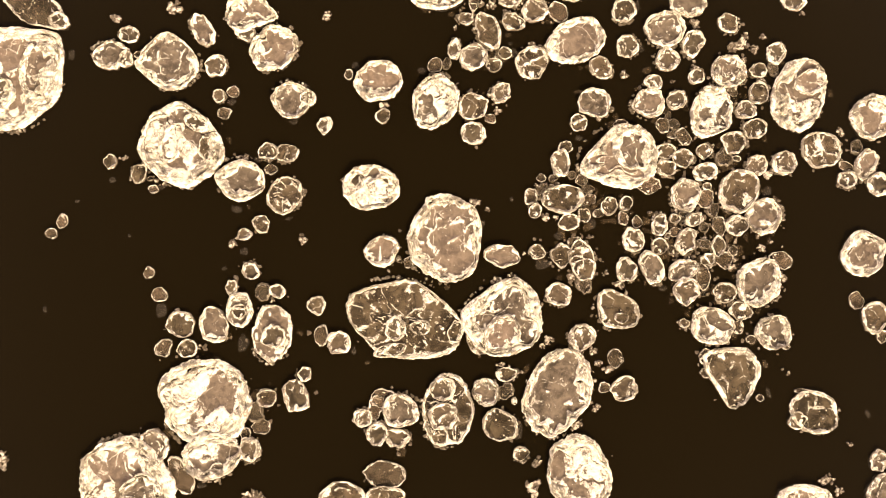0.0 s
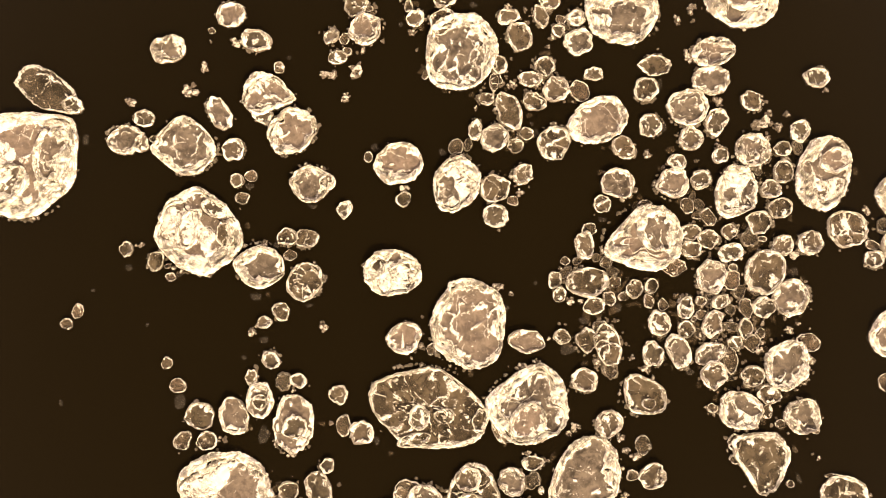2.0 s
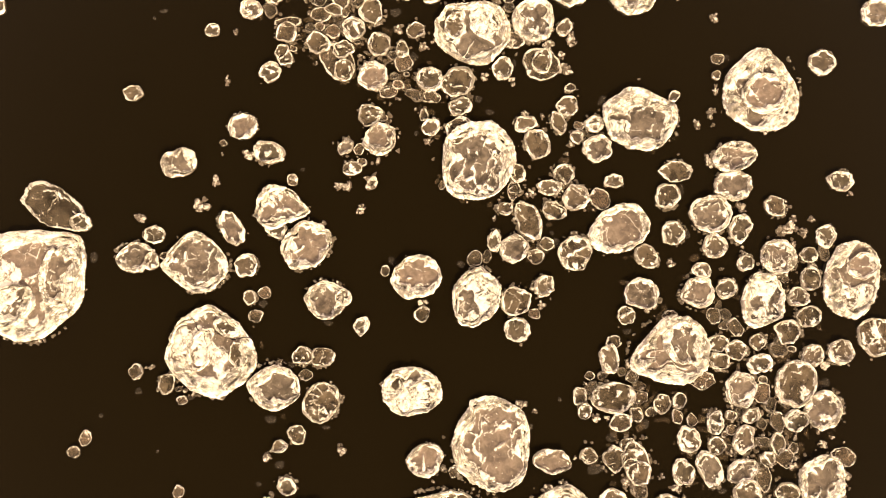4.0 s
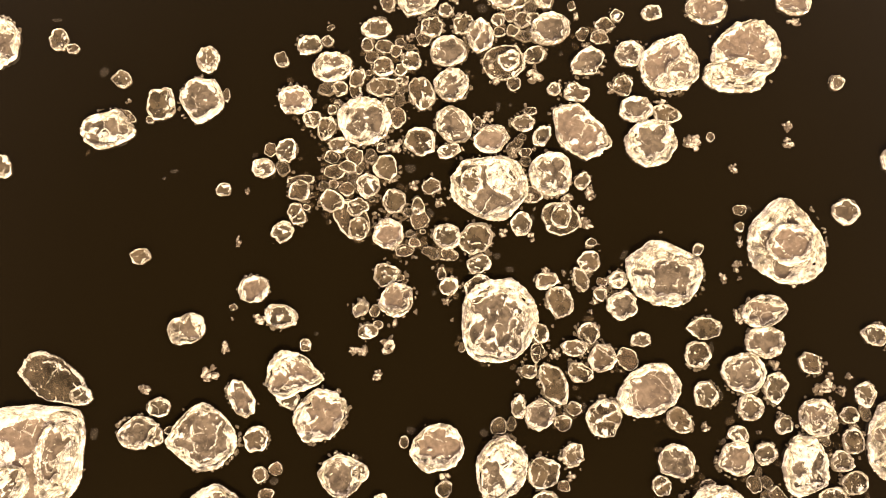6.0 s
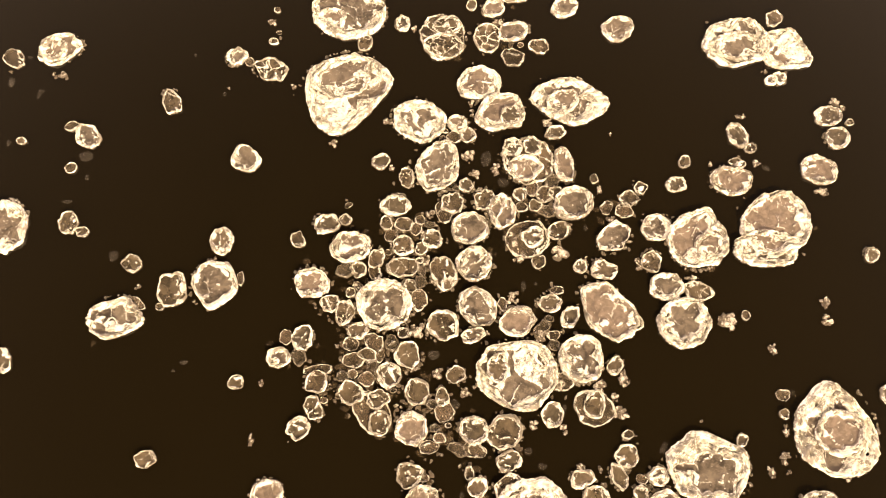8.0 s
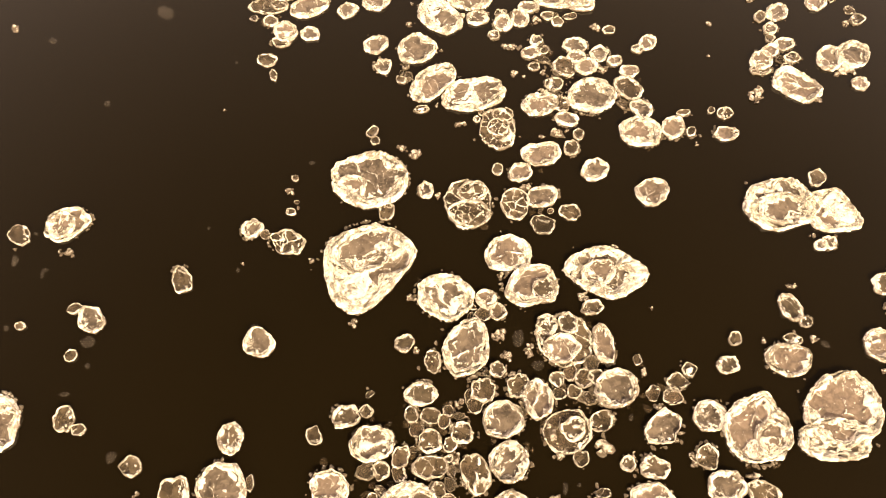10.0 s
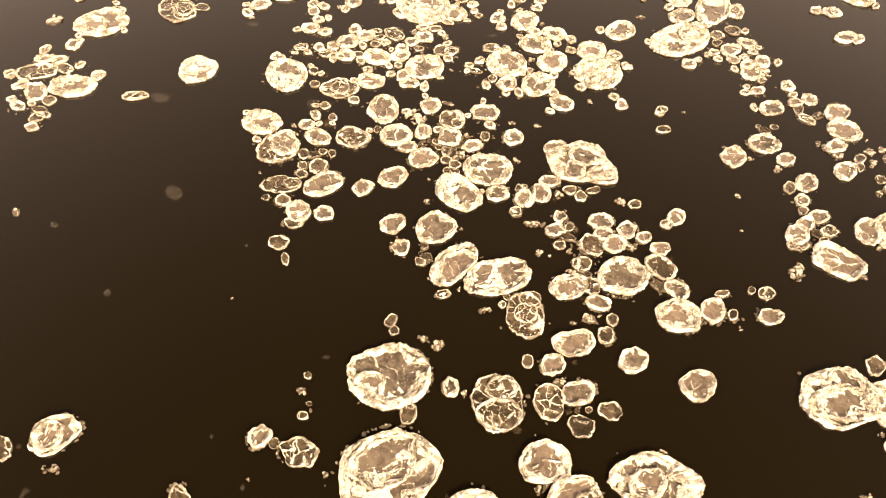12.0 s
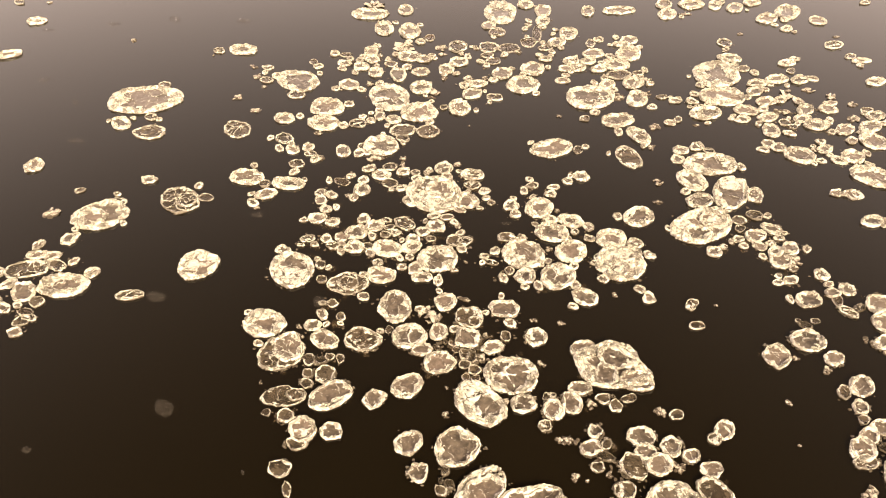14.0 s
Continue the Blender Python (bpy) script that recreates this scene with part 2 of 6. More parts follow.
def pancake(kind, length, width, egg, seed, square=0.0, turn=0.0, flats=(), bumps=(), ridges=(), heap=None, rim_share=0.0, far_sheen=False):
    """Meshes of a rim and a plate: a disc of ice with a raised, layered edge."""
    rim_w, rim_h, rough, cells, patches, rim_mat, plate_mat = KINDS[kind]
    rim_w = rim_share or rim_w
    if far_sheen:
        patches *= 0.7
    if rim_mat is RIM and (far_sheen or length + width > 2.8):
        rim_mat = RIM_SOLID
    # large plates are pale themselves; far ones stand in for glancing sheen
    if plate_mat is PLATE and (far_sheen or length + width > (1.1 if kind == "W" else 1.9)):
        plate_mat = PLATE_PALE
    rng = np.random.default_rng(seed)
    a, b = length / 2, width / 2
    size = (a + b) / 2
    rim_h = rim_h * min(1.15, 0.5 + 0.5 * size / 0.55)
    step = 0.036 if size > 0.3 else 0.045
    ns = int(np.clip(2 * math.pi * size / step, 22, 170))
    th = np.linspace(0, 2 * math.pi, ns, endpoint=False)
    c, s = np.cos(th), np.sin(th)
    power = square or rng.uniform(1.95, 2.3)
    r = (abs(c) ** power + abs(s) ** power) ** (-1 / power)
    # pans that rub together grow flat sides
    sides = rng.integers(5, 9)
    lean = (np.arange(sides) + rng.uniform(-0.32, 0.32, sides)) * 2 * math.pi / sides
    facing = np.cos(th[:, None] - lean[None])
    facet = np.where(facing > 0.2, rng.uniform(0.84, 1.06, sides)[None] / np.maximum(facing, 0.2), 9.0).min(1)
    flat = 0.45 if size < 0.6 else 0.1 if square else 0.25
    r = (1 - flat) * r + flat * np.minimum(facet, 1.25)
    ox, oy = rng.uniform(-50, 50, 2)
    rough = rough * (1.0 if size < 0.45 else 0.62)
    r = r * (1 + 3.4 * rough * (grainy(1.1 * c + ox, 1.1 * s + oy, seed) - 0.5) + 1.7 * rough * (grainy(3 * c + ox, 3 * s + oy, seed + 1) - 0.5))
    r = r * (1 + (0.028 if size < 0.8 else 0.05) / max(size, 0.2) * (grainy(size / 0.11 * c + ox, size / 0.11 * s + oy, seed + 2) - 0.5))
    r = r * (1 + (0.016 if size < 0.8 else 0.036) / max(size, 0.4) * (rng.random(ns) - 0.5))
    # lumps of slush frozen on side by side scallop the edge
    lumps = abs(2 * layered(size / 0.3 * c - oy, size / 0.3 * s + ox, seed + 30, 3) - 1)
    r = r * (1 + min(0.11, 0.045 / max(size, 0.2)) * (lumps - 0.25))
    for bearing, keep in flats:
        # a straight side, where the floe broke or rubbed
        lean_to = radians(bearing - turn)
        nx, ny = a * math.cos(lean_to), b * math.sin(lean_to)
        facing = (nx * c + ny * s) / math.hypot(nx, ny)
        limit = keep / np.maximum(facing, 0.05) * (1 + 0.05 * (grainy(4 * c + oy, 4 * s, seed + 25) - 0.5))
        r = np.where(facing > 0.05, -np.log(np.exp(-9 * r) + np.exp(-9 * np.minimum(limit, 4.0))) / 9, r)
    for bearing, more, spread in bumps:
        # a corner that juts out, or a bay
        swing = np.mod(th - radians(bearing - turn) + math.pi, 2 * math.pi) - math.pi
        r = r * (1 + more * np.exp(-((swing / radians(spread)) ** 2)))
    x, y = r * c, r * s * (1 - egg * r * c)
    x = (x - (x.max() + x.min()) / 2) / (x.max() - x.min()) * 2 * a
    y = (y - (y.max() + y.min()) / 2) / (y.max() - y.min()) * 2 * b

    wide = rim_w * np.clip(-0.15 + 2.3 * layered(1.7 * c + oy, 1.7 * s + ox, seed + 3, 2), 0.28, 2.0) + min(0.09, 0.05 + 0.05 * size) * (layered(size / 0.22 * c + ox, size / 0.22 * s + oy, seed + 4, 3) - 0.5)
    if heap:
        # the rim is heaped up on one side
        wide = wide * (1 + heap[1] * np.cos(th - radians(heap[0] - turn)).clip(-0.6, 1))
    wide = np.clip(wide, 0.05, 0.62)
    nr = int(np.clip(rim_w * size / 0.028, 4, 11))
    t = np.linspace(0, 1, nr)[:, None]
    u = 1 - wide[None] * t
    px, py = x[None] * u, y[None] * u
    # layers of frozen slush run round the rim
    along = th[None] * size / 0.34
    across = wide[None] * size * t / 0.055
    crease = abs(2 * layered(across + 1.5 * grainy(along * 0.7 + ox, t * 0 + oy, seed + 5), along, seed + 6, 3) - 1)
    swell = layered(px / 0.28 + ox, py / 0.28 + oy, seed + 7, 2)
    envelope = np.sin(math.pi * np.clip(0.12 + 0.88 * t ** 0.8, 0, 1)) ** 0.6
    pz = 0.035 + rim_h * envelope * np.clip(0.75 + 0.9 * (swell - 0.3) - 1.0 * crease, 0.08, 1.35)
    if nr > 5:
        # a wet gully between the outer and the inner coat
        middle = 0.30 + 0.42 * grainy(size / 0.5 * c + ox, size / 0.5 * s - oy, seed + 23)
        open_here = smooth(layered(size / 0.35 * c - ox, size / 0.35 * s + oy, seed + 24, 2), 0.42, 0.56)
        pz = pz - 0.11 * open_here[None] * np.exp(-(((t - middle[None]) / 0.11) ** 2))
    pz = pz + 0.012 * (rng.random(pz.shape) - 0.5)
    seam = 0.038 + 0.05 * smooth(layered(size / 0.24 * c + oy, size / 0.24 * s + ox, seed + 13, 3), 0.38, 0.58)
    pz[-1] = seam
    pz[0] = 0.045 * grainy(size / 0.45 * c - oy, size / 0.45 * s + ox, seed + 29) - 0.008
    skirt = np.stack([x * 0.985, y * 0.985, np.full(ns, -0.10)], 1)
    top = np.stack([px, py, pz], 2).reshape(-1, 3)
    rim = mesh_of("rim", np.concatenate([skirt, top]), ring_faces(nr + 1, ns), rim_mat)
    band = np.concatenate([np.zeros((1, ns)) - 0.05, wide[None] * size * t])
    uv = np.stack([np.broadcast_to(th * size, band.shape), band], 2).reshape(-1, 2)
    index = np.empty(len(rim.loops), np.int32)
    rim.loops.foreach_get("vertex_index", index)
    rim.uv_layers.new(name="round").data.foreach_set("uv", uv[index].ravel())

    inner = 1 - wide
    np_rings = int(np.clip(inner.mean() * size / 0.045, 3, 17))
    v = np.linspace(1, 0.06, np_rings)[:, None] * inner[None]
    qx, qy = x[None] * v, y[None] * v
    depth = (1 - v / inner[None])
    coarse = 0.30 if size < 0.8 else 0.48
    frost = layered(qx / coarse + ox, qy / coarse + oy, seed + 8, 3) + 0.16 * (1 - smooth(depth, 0.0, 0.45)) + 0.30 * (grainy(qx / 0.10 + ox, qy / 0.10, seed + 17) - 0.5) * (1 - smooth(depth, 0.1, 0.6))
    qz = 0.038 + 0.014 * (layered(qx / 0.5 + oy, qy / 0.5 + ox, seed + 9, 2) - 0.5)
    qz = qz + 0.06 * smooth(frost, 0.86 - 0.42 * patches, 0.98 - 0.42 * patches)
    if not ridges and size < 0.75 and kind not in "QT" and rng.random() < 0.22:
        ridges = ((rng.uniform(0, 360), rng.uniform(-0.3, 0.3)),)
    for bearing, off in ridges:
        # pans that froze together left a straight, broken ridge
        nx, ny = math.cos(radians(bearing - turn)), math.sin(radians(bearing - turn))
        wander = 0.42 * (layered(qx / 0.42 + off * 9, qy / 0.42 + bearing, seed + 26, 3) - 0.5)
        gap = qx * nx + qy * ny - off * size + wander
        body = smooth(layered(qx / 0.22 + ox, qy / 0.22 - oy, seed + 27, 2), 0.32, 0.6)
        broad = 0.022 + 0.05 * grainy(qx / 0.3 + oy, qy / 0.3 + ox, seed + 28)
        qz = qz + 0.075 * body * np.exp(-((gap / broad) ** 2))
    if cells and not ridges:
        k = max(3, int(cells * min(1.6, size / 0.8)))
        ang, rad = rng.uniform(0, 2 * math.pi, k), np.sqrt(rng.uniform(0, 1, k)) * 0.9
        cx, cy = rad * np.cos(ang) * a, rad * np.sin(ang) * b
        wx = qx + 0.16 * (grainy(qx / 0.2 + ox, qy / 0.2, seed + 10) - 0.5) + 0.55 * size * (grainy(qx / 0.6 + ox, qy / 0.6, seed + 20) - 0.5)
        wy = qy + 0.16 * (grainy(qx / 0.2, qy / 0.2 + oy, seed + 11) - 0.5) + 0.55 * size * (grainy(qx / 0.6, qy / 0.6 + oy, seed + 21) - 0.5)
        d = np.sort(np.hypot(wx[..., None] - cx, wy[..., None] - cy), axis=-1)
        gap = d[..., 1] - d[..., 0]
        ridge = np.exp(-((gap / (0.03 + 0.06 * patches)) ** 2)) * smooth(layered(qx / 0.45 + ox, qy / 0.45, seed + 12, 2), *((0.22, 0.45) if kind == "Q" else (0.36, 0.56)))
        qz = qz + (0.05 + 0.03 * patches) * ridge
        if kind == "M":
            # some of the fused pans are heaped with crusted slush
            cell = np.hypot(wx[..., None] - cx, wy[..., None] - cy).argmin(-1)
            heaped = (rng.random(k) < 0.26)[cell] * smooth(gap + 0.25 * (layered(qx / 0.2 + ox, qy / 0.2 + oy, seed + 22, 3) - 0.5), 0.0, 0.12)
            qz = qz + heaped * (0.0 + 0.12 * layered(qx / 0.13 + oy, qy / 0.13 + ox, seed + 14, 3))
    elif rng.random() < 0.4 and size > 0.2:
        # an older inner rim, partly worn away
        ring = np.exp(-(((depth - rng.uniform(0.25, 0.45) - 0.35 * (grainy(qx / 0.3 + oy, qy / 0.3, seed + 16) - 0.5)) / 0.055) ** 2))
        qz = qz + 0.06 * ring * smooth(grainy(1.3 * c + ox, 1.3 * s + oy, seed + 15), 0.45, 0.65)[None]
    qz[0] = seam
    hub = np.array([[0.0, 0.0, float(qz[-1].mean())]])
    verts = np.concatenate([np.stack([qx, qy, qz], 2).reshape(-1, 3), hub])
    last, tip = (np_rings - 1) * ns, np_rings * ns
    faces = ring_faces(np_rings, ns) + [(last + k, last + (k + 1) % ns, tip) for k in range(ns)]
    return rim, mesh_of("plate", verts, faces, plate_mat)


COUNT = [0]
LAST = [None, 0.0]
LAID = []
FLOES = []
WORDS = {
    "W": ("pancake ice floe with a broad snow-white crusted rim", "pancake ice"),
    "N": ("pancake ice floe with white frosted rim and grey plate", "pancake ice"),
    "M": ("ridged ice floe of fused white and grey pans", "ice floe"),
    "H": ("pan of wet grey ice with a narrow pale rim", "pancake ice"),
    "Q": ("thin brown-grey floe seamed with pale cracks and ridges", "ice floe"),
    "T": ("thin translucent brown ice sheet with faint rim", "thin ice"),
    "D": ("half-drowned lump of brown slush ice between floes", "slush ice"),
}
NAMES = {"W": "pancake_floe", "N": "pancake_floe", "M": "ridged_floe", "H": "ice_pan", "Q": "seamed_floe", "T": "thin_ice_sheet", "D": "drowned_pan"}


def shape_word(length, width):
    big = "large " if length > 1.6 else "small " if length < 0.55 else ""
    return big + ("oval " if length > 1.35 * width else "round ")


def cracked(length, width, meshes, seed):
    """A dark branching crack that wanders over a floe, lying on its surface."""
    rng = random.Random(seed)
    pts = []
    for me in meshes:
        co = np.empty(len(me.vertices) * 3)
        me.vertices.foreach_get("co", co)
        pts.append(co.reshape(-1, 3))
    pts = np.concatenate(pts)
    verts, faces = [], []

    def branch(x, y, head, left, wide):
        first = True
        while left > 0:
            if math.hypot(2 * x / length, 2 * y / width) > 0.97:
                break
            near = np.hypot(pts[:, 0] - x, pts[:, 1] - y)
            z = float(pts[near < max(0.09, near.min() + 0.01), 2].max()) + 0.006
            w = wide * rng.uniform(0.3, 1.0) * min(1.0, left / 0.4)
            ox, oy = -math.sin(head) * w, math.cos(head) * w
            verts.extend([(x + ox, y + oy, z), (x - ox, y - oy, z)])
            if not first:
                k = len(verts)
                faces.append((k - 4, k - 3, k - 1, k - 2))
            first = False
            if rng.random() < 0.07 and wide > 0.014:
                branches.append((x, y, head + rng.choice((-1, 1)) * rng.uniform(0.5, 1.1), rng.uniform(0.25, 0.6), wide * 0.7))
            head += rng.uniform(-0.45, 0.45)
            x, y, left = x + 0.055 * math.cos(head), y + 0.055 * math.sin(head), left - 0.055

    head = rng.uniform(0, 2 * math.pi)
    branches = [(-0.42 * length * math.cos(head), -0.42 * width * math.sin(head), head, 0.8 * length, 0.022)]
    while branches:
        branch(*branches.pop(0))
    return mesh_of("crack", np.array(verts), faces, CRACK)


def ice(kind, x, y, length, width, turn, egg=0.0, square=0.0, name="", crack=False, **form):
    """One floe on the water."""
    COUNT[0] += 1
    seed = 1000 + 37 * COUNT[0]
    rng = random.Random(seed)
    lift = rng.uniform(-0.004, 0.02) - (0.02 if kind in "TQ" else 0.0)
    ob = new(name or NAMES[kind])
    ob.matrix_world = pose(x, y, lift, 0, 0, turn)
    words, category = WORDS[kind]
    tagged(ob, shape_word(length, width) + words, category, "drifting ice floes on the river")
    if y > 26 and kind in "WNM":
        # glancing sheen put into the colour: wider white rims, paler plates on far floes
        form.setdefault("rim_share", 1.15 * KINDS[kind][0])
        form["far_sheen"] = True
    rim, plate = pancake(kind, length, width, egg, seed, square, turn, **form)
    part("plate", plate, ob)
    if crack:
        part("crack", cracked(length, width, (rim, plate), seed), ob, "dark open crack")
    part("rim", rim, ob, "crusted pale rim" if kind in "WNM" else "thin pale rim")
    LAST[:] = [ob, turn, x, y]
    LAID.append((x, y, (length + width) / 4))
    FLOES.append((ob, kind, length, width))
    return ob


def set_in(kind, x, y, length, width, turn, egg=0.0):
    """A smaller pan frozen into the floe that was laid last."""
    COUNT[0] += 1
    seed = 1000 + 37 * COUNT[0]
    rim, plate = pancake(kind, length, width, egg, seed)
    back_turn = pose(0, 0, 0, 0, 0, -LAST[1])
    at = back_turn @ Vector((x - LAST[2], y - LAST[3], 0))
    pan = part("frozen_pan", rim, LAST[0], "round pan frozen into the floe")
    pan.matrix_basis = pose(at.x, at.y, 0.03, 0, 0, turn - LAST[1])
    part("plate", plate, pan)


def rubble_mesh(name, length, width, seed, material, lumps, height):
    """Angular shards frozen into a low heap."""
    rng = random.Random(seed)
    bm = bmesh.new()
    for _ in range(lumps):
        far = rng.random() ** 0.7
        ang = rng.uniform(0, 2 * math.pi)
        sx, sy = 0.5 * length * rng.uniform(0.2, 0.45), 0.5 * width * rng.uniform(0.2, 0.45)
        at = Matrix.Translation((far * (0.5 * length - sx) * math.cos(ang), far * (0.5 * width - sy) * math.sin(ang), rng.uniform(-0.02, 0.03)))
        tilt = Euler((rng.uniform(-0.5, 0.5), rng.uniform(-0.5, 0.5), rng.uniform(0, 6.3))).to_matrix().to_4x4()
        grown = bmesh.ops.create_icosphere(bm, subdivisions=1, radius=1.0, matrix=at @ tilt @ Matrix.Diagonal((sx, sy, height * rng.uniform(0.5, 1.0), 1)))
        for v in grown["verts"]:
            v.co += Vector((rng.uniform(-1, 1) * sx, rng.uniform(-1, 1) * sy, rng.uniform(-0.5, 0.5) * height)) * 0.32
    me = bpy.data.meshes.new(name)
    bm.to_mesh(me)
    bm.free()
    me.materials.append(material)
    return me


def rubble(x, y, length, width, turn):
    COUNT[0] += 1
    lumps = 7 if length < 0.35 else 14
    ob = new("ice_rubble", rubble_mesh("ice_rubble", length, width, 500 + COUNT[0], SHARD, lumps, 0.07))
    ob.matrix_world = pose(x, y, 0, 0, 0, turn)
    tagged(ob, "small heap of broken translucent ice shards frozen together", "ice rubble", "broken ice between the floes")


def slush(x, y, length, width, turn):
    COUNT[0] += 1
    seed = 900 + COUNT[0]
    ns, rng = 20, np.random.default_rng(seed)
    th = np.linspace(0, 2 * math.pi, ns, endpoint=False)
    r = 0.8 + 0.4 * grainy(1.5 * np.cos(th) + seed, 1.5 * np.sin(th), seed) - 0.2
    rows = [np.stack([0.5 * length * r * u * np.cos(th), 0.5 * width * r * u * np.sin(th), z + 0.012 * rng.random(ns)], 1) for u, z in ((1, -0.01), (0.85, 0.006), (0.5, 0.012), (0.08, 0.014))]
    me = mesh_of("slush_lump", np.concatenate(rows), ring_faces(4, ns) + [tuple(range(3 * ns, 4 * ns))], SLUSH)
    ob = new("slush_lump", me)
    ob.matrix_world = pose(x, y, 0, 0, 0, turn)
    tagged(ob, "faint half-drowned lump of grey slush in the water", "slush", "slush between the floes")


# ---- the ice, from the near water outward ----
# the first stretch
ice("M", -14.02, 7.60, 3.50, 3.55, 0, 0, 2.5, flats=((0, 0.9), (88, 0.9), (-52, 0.9)), heap=(-60, 0.3))
set_in("N", -13.05, 7.85, 2.00, 1.35, 80)
set_in("W", -14.55, 6.95, 1.60, 1.30, 30)
rubble(-10.62, 9.68, 0.53, 0.39, -2)
ice("N", -10.16, 9.13, 0.68, 0.62, -9)
ice("N", -10.76, 8.40, 1.24, 1.01, -4)
set_in("W", -10.25, 8.28, 0.58, 0.53, -80)
ice("T", -9.82, 8.43, 0.34, 0.27, -3)
ice("N", -8.81, 8.20, 2.10, 1.90, -20, flats=((138, 0.9), (42, 0.93), (-125, 0.92)))
ice("N", -7.72, 9.30, 1.25, 0.72, -65)
ice("M", -5.35, 8.68, 1.75, 1.48, 40, ridges=((122, -0.05),))
ice("N", -7.26, 8.07, 0.78, 0.75, -70)
ice("H", -7.14, 7.05, 0.50, 0.41, 94)
ice("T", -6.68, 7.21, 0.45, 0.42, -8)
slush(-6.72, 6.86, 0.34, 0.27, -2)
ice("T", -6.94, 6.47, 0.49, 0.42, -4)
ice("N", -4.77, 6.92, 1.36, 1.27, -6)
set_in("W", -4.19, 6.98, 0.58, 0.56, -76)
slush(-4.67, 6.18, 0.38, 0.19, -0)
ice("N", -3.63, 6.06, 0.65, 0.53, 83)
rubble(-3.62, 9.81, 0.50, 0.35, 33)
slush(-12.05, 8.43, 0.47, 0.30, -86)
ice("H", -10.62, 4.84, 0.53, 0.45, 97)
rubble(-10.19, 4.96, 0.34, 0.30, -8)
slush(-10.53, 4.23, 0.27, 0.26, -57)
ice("H", -9.67, 4.43, 0.68, 0.52, 85)
ice("T", -9.19, 3.93, 0.37, 0.30, -3)
slush(-8.92, 4.03, 0.30, 0.26, -6)
ice("M", -8.25, 5.38, 2.89, 2.76, -18, flats=((-132, 0.9), (48, 0.95)), crack=True)
set_in("N", -8.64, 5.46, 1.50, 0.85, 70)
set_in("N", -7.82, 6.13, 0.95, 0.60, -25)
set_in("H", -7.47, 5.27, 0.90, 0.60, 100)
ice("W", -6.36, 4.24, 1.69, 1.42, -24, flats=((125, 0.88), (-55, 0.92)), heap=(180, 0.3))
ice("H", -5.48, 5.20, 0.71, 0.61, 20)
ice("H", -4.83, 5.14, 0.78, 0.65, 9)
ice("T", -5.38, 4.59, 0.45, 0.38, -2)
ice("Q", -4.90, 3.74, 1.31, 1.13, 64)
slush(-5.84, 4.92, 0.30, 0.27, -4)
rubble(-6.21, 4.99, 0.56, 0.23, -0)
slush(-4.76, 2.98, 0.30, 0.15, -0)
ice("H", -5.67, 2.79, 0.63, 0.61, -21)
ice("N", -6.18, 2.45, 0.55, 0.41, 14)
rubble(-6.57, 2.14, 0.41, 0.37, -7)
slush(-6.20, 1.90, 0.33, 0.30, -5)
ice("T", -12.43, 2.47, 0.41, 0.37, -12)
ice("T", -12.10, 2.86, 0.52, 0.37, 75)
slush(-11.65, 3.53, 0.19, 0.15, -4)
slush(-9.91, 2.40, 0.15, 0.15, -53)
slush(-12.54, 0.00, 0.26, 0.15, 94)
slush(-6.45, 3.27, 0.48, 0.30, -1)
ice("T", -9.24, 1.21, 0.41, 0.37, -80)
ice("T", -8.87, 0.49, 0.55, 0.48, -6)
slush(-8.80, -0.03, 0.59, 0.44, 94)
ice("N", -5.95, 1.25, 0.67, 0.55, -22)
slush(-6.82, 1.34, 0.26, 0.18, -2)
ice("H", -6.57, 0.71, 0.55, 0.40, 93)
ice("N", -5.08, 0.60, 0.59, 0.48, -12)
slush(-5.48, 0.48, 0.41, 0.33, 93)
rubble(-5.22, 0.29, 0.26, 0.22, -3)
rubble(-4.32, 2.28, 0.45, 0.44, -56)
ice("N", -6.28, -0.01, 1.17, 0.92, 93)
set_in("H", -6.28, -0.05, 0.52, 0.51, -44)
ice("N", -7.11, -0.49, 1.25, 0.94, -67)
ice("H", -8.16, -0.46, 0.92, 0.87, -17)
ice("N", -5.23, -0.77, 1.89, 1.32, 87, rim_share=0.17)
set_in("N", -5.17, -0.86, 0.84, 0.80, -11)
ice("T", -8.68, -1.20, 0.65, 0.55, 63)
ice("H", -7.92, -1.24, 0.66, 0.62, -12)
rubble(-7.42, -1.21, 0.37, 0.33, -6)
slush(-6.16, -1.06, 0.73, 0.47, 92)
ice("M", -7.27, -2.93, 2.92, 2.85, 10, bumps=((0, 0.05, 12),))
ice("M", -7.04, -4.62, 1.89, 1.50, 17)
ice("M", -9.68, -5.50, 3.16, 3.05, -6)
set_in("N", -8.89, -4.31, 1.08, 1.03, -59)
set_in("W", -9.19, -5.75, 1.46, 1.24, 4)
ice("T", -8.04, -5.22, 1.37, 0.71, -58)
ice("N", -5.84, -4.43, 0.82, 0.72, 96)
ice("T", -5.52, -3.71, 0.62, 0.50, -3)
ice("H", -5.36, -2.81, 0.66, 0.61, -8)
ice("N", -4.43, -2.73, 1.05, 0.83, -77)
ice("N", -4.15, -2.06, 0.54, 0.48, 61)
rubble(-13.62, -4.75, 0.88, 0.29, 93)
slush(-7.37, -5.54, 0.40, 0.25, -1)
rubble(-5.67, -5.86, 1.26, 0.42, -0)
ice("N", -2.29, -3.45, 0.66, 0.61, -4)
ice("N", -1.81, -3.94, 0.82, 0.76, 81)
ice("N", -1.18, -4.09, 0.91, 0.64, -10)
ice("N", -1.05, -3.22, 1.20, 1.11, -2)
ice("T", -1.61, -2.84, 0.91, 0.68, -1)
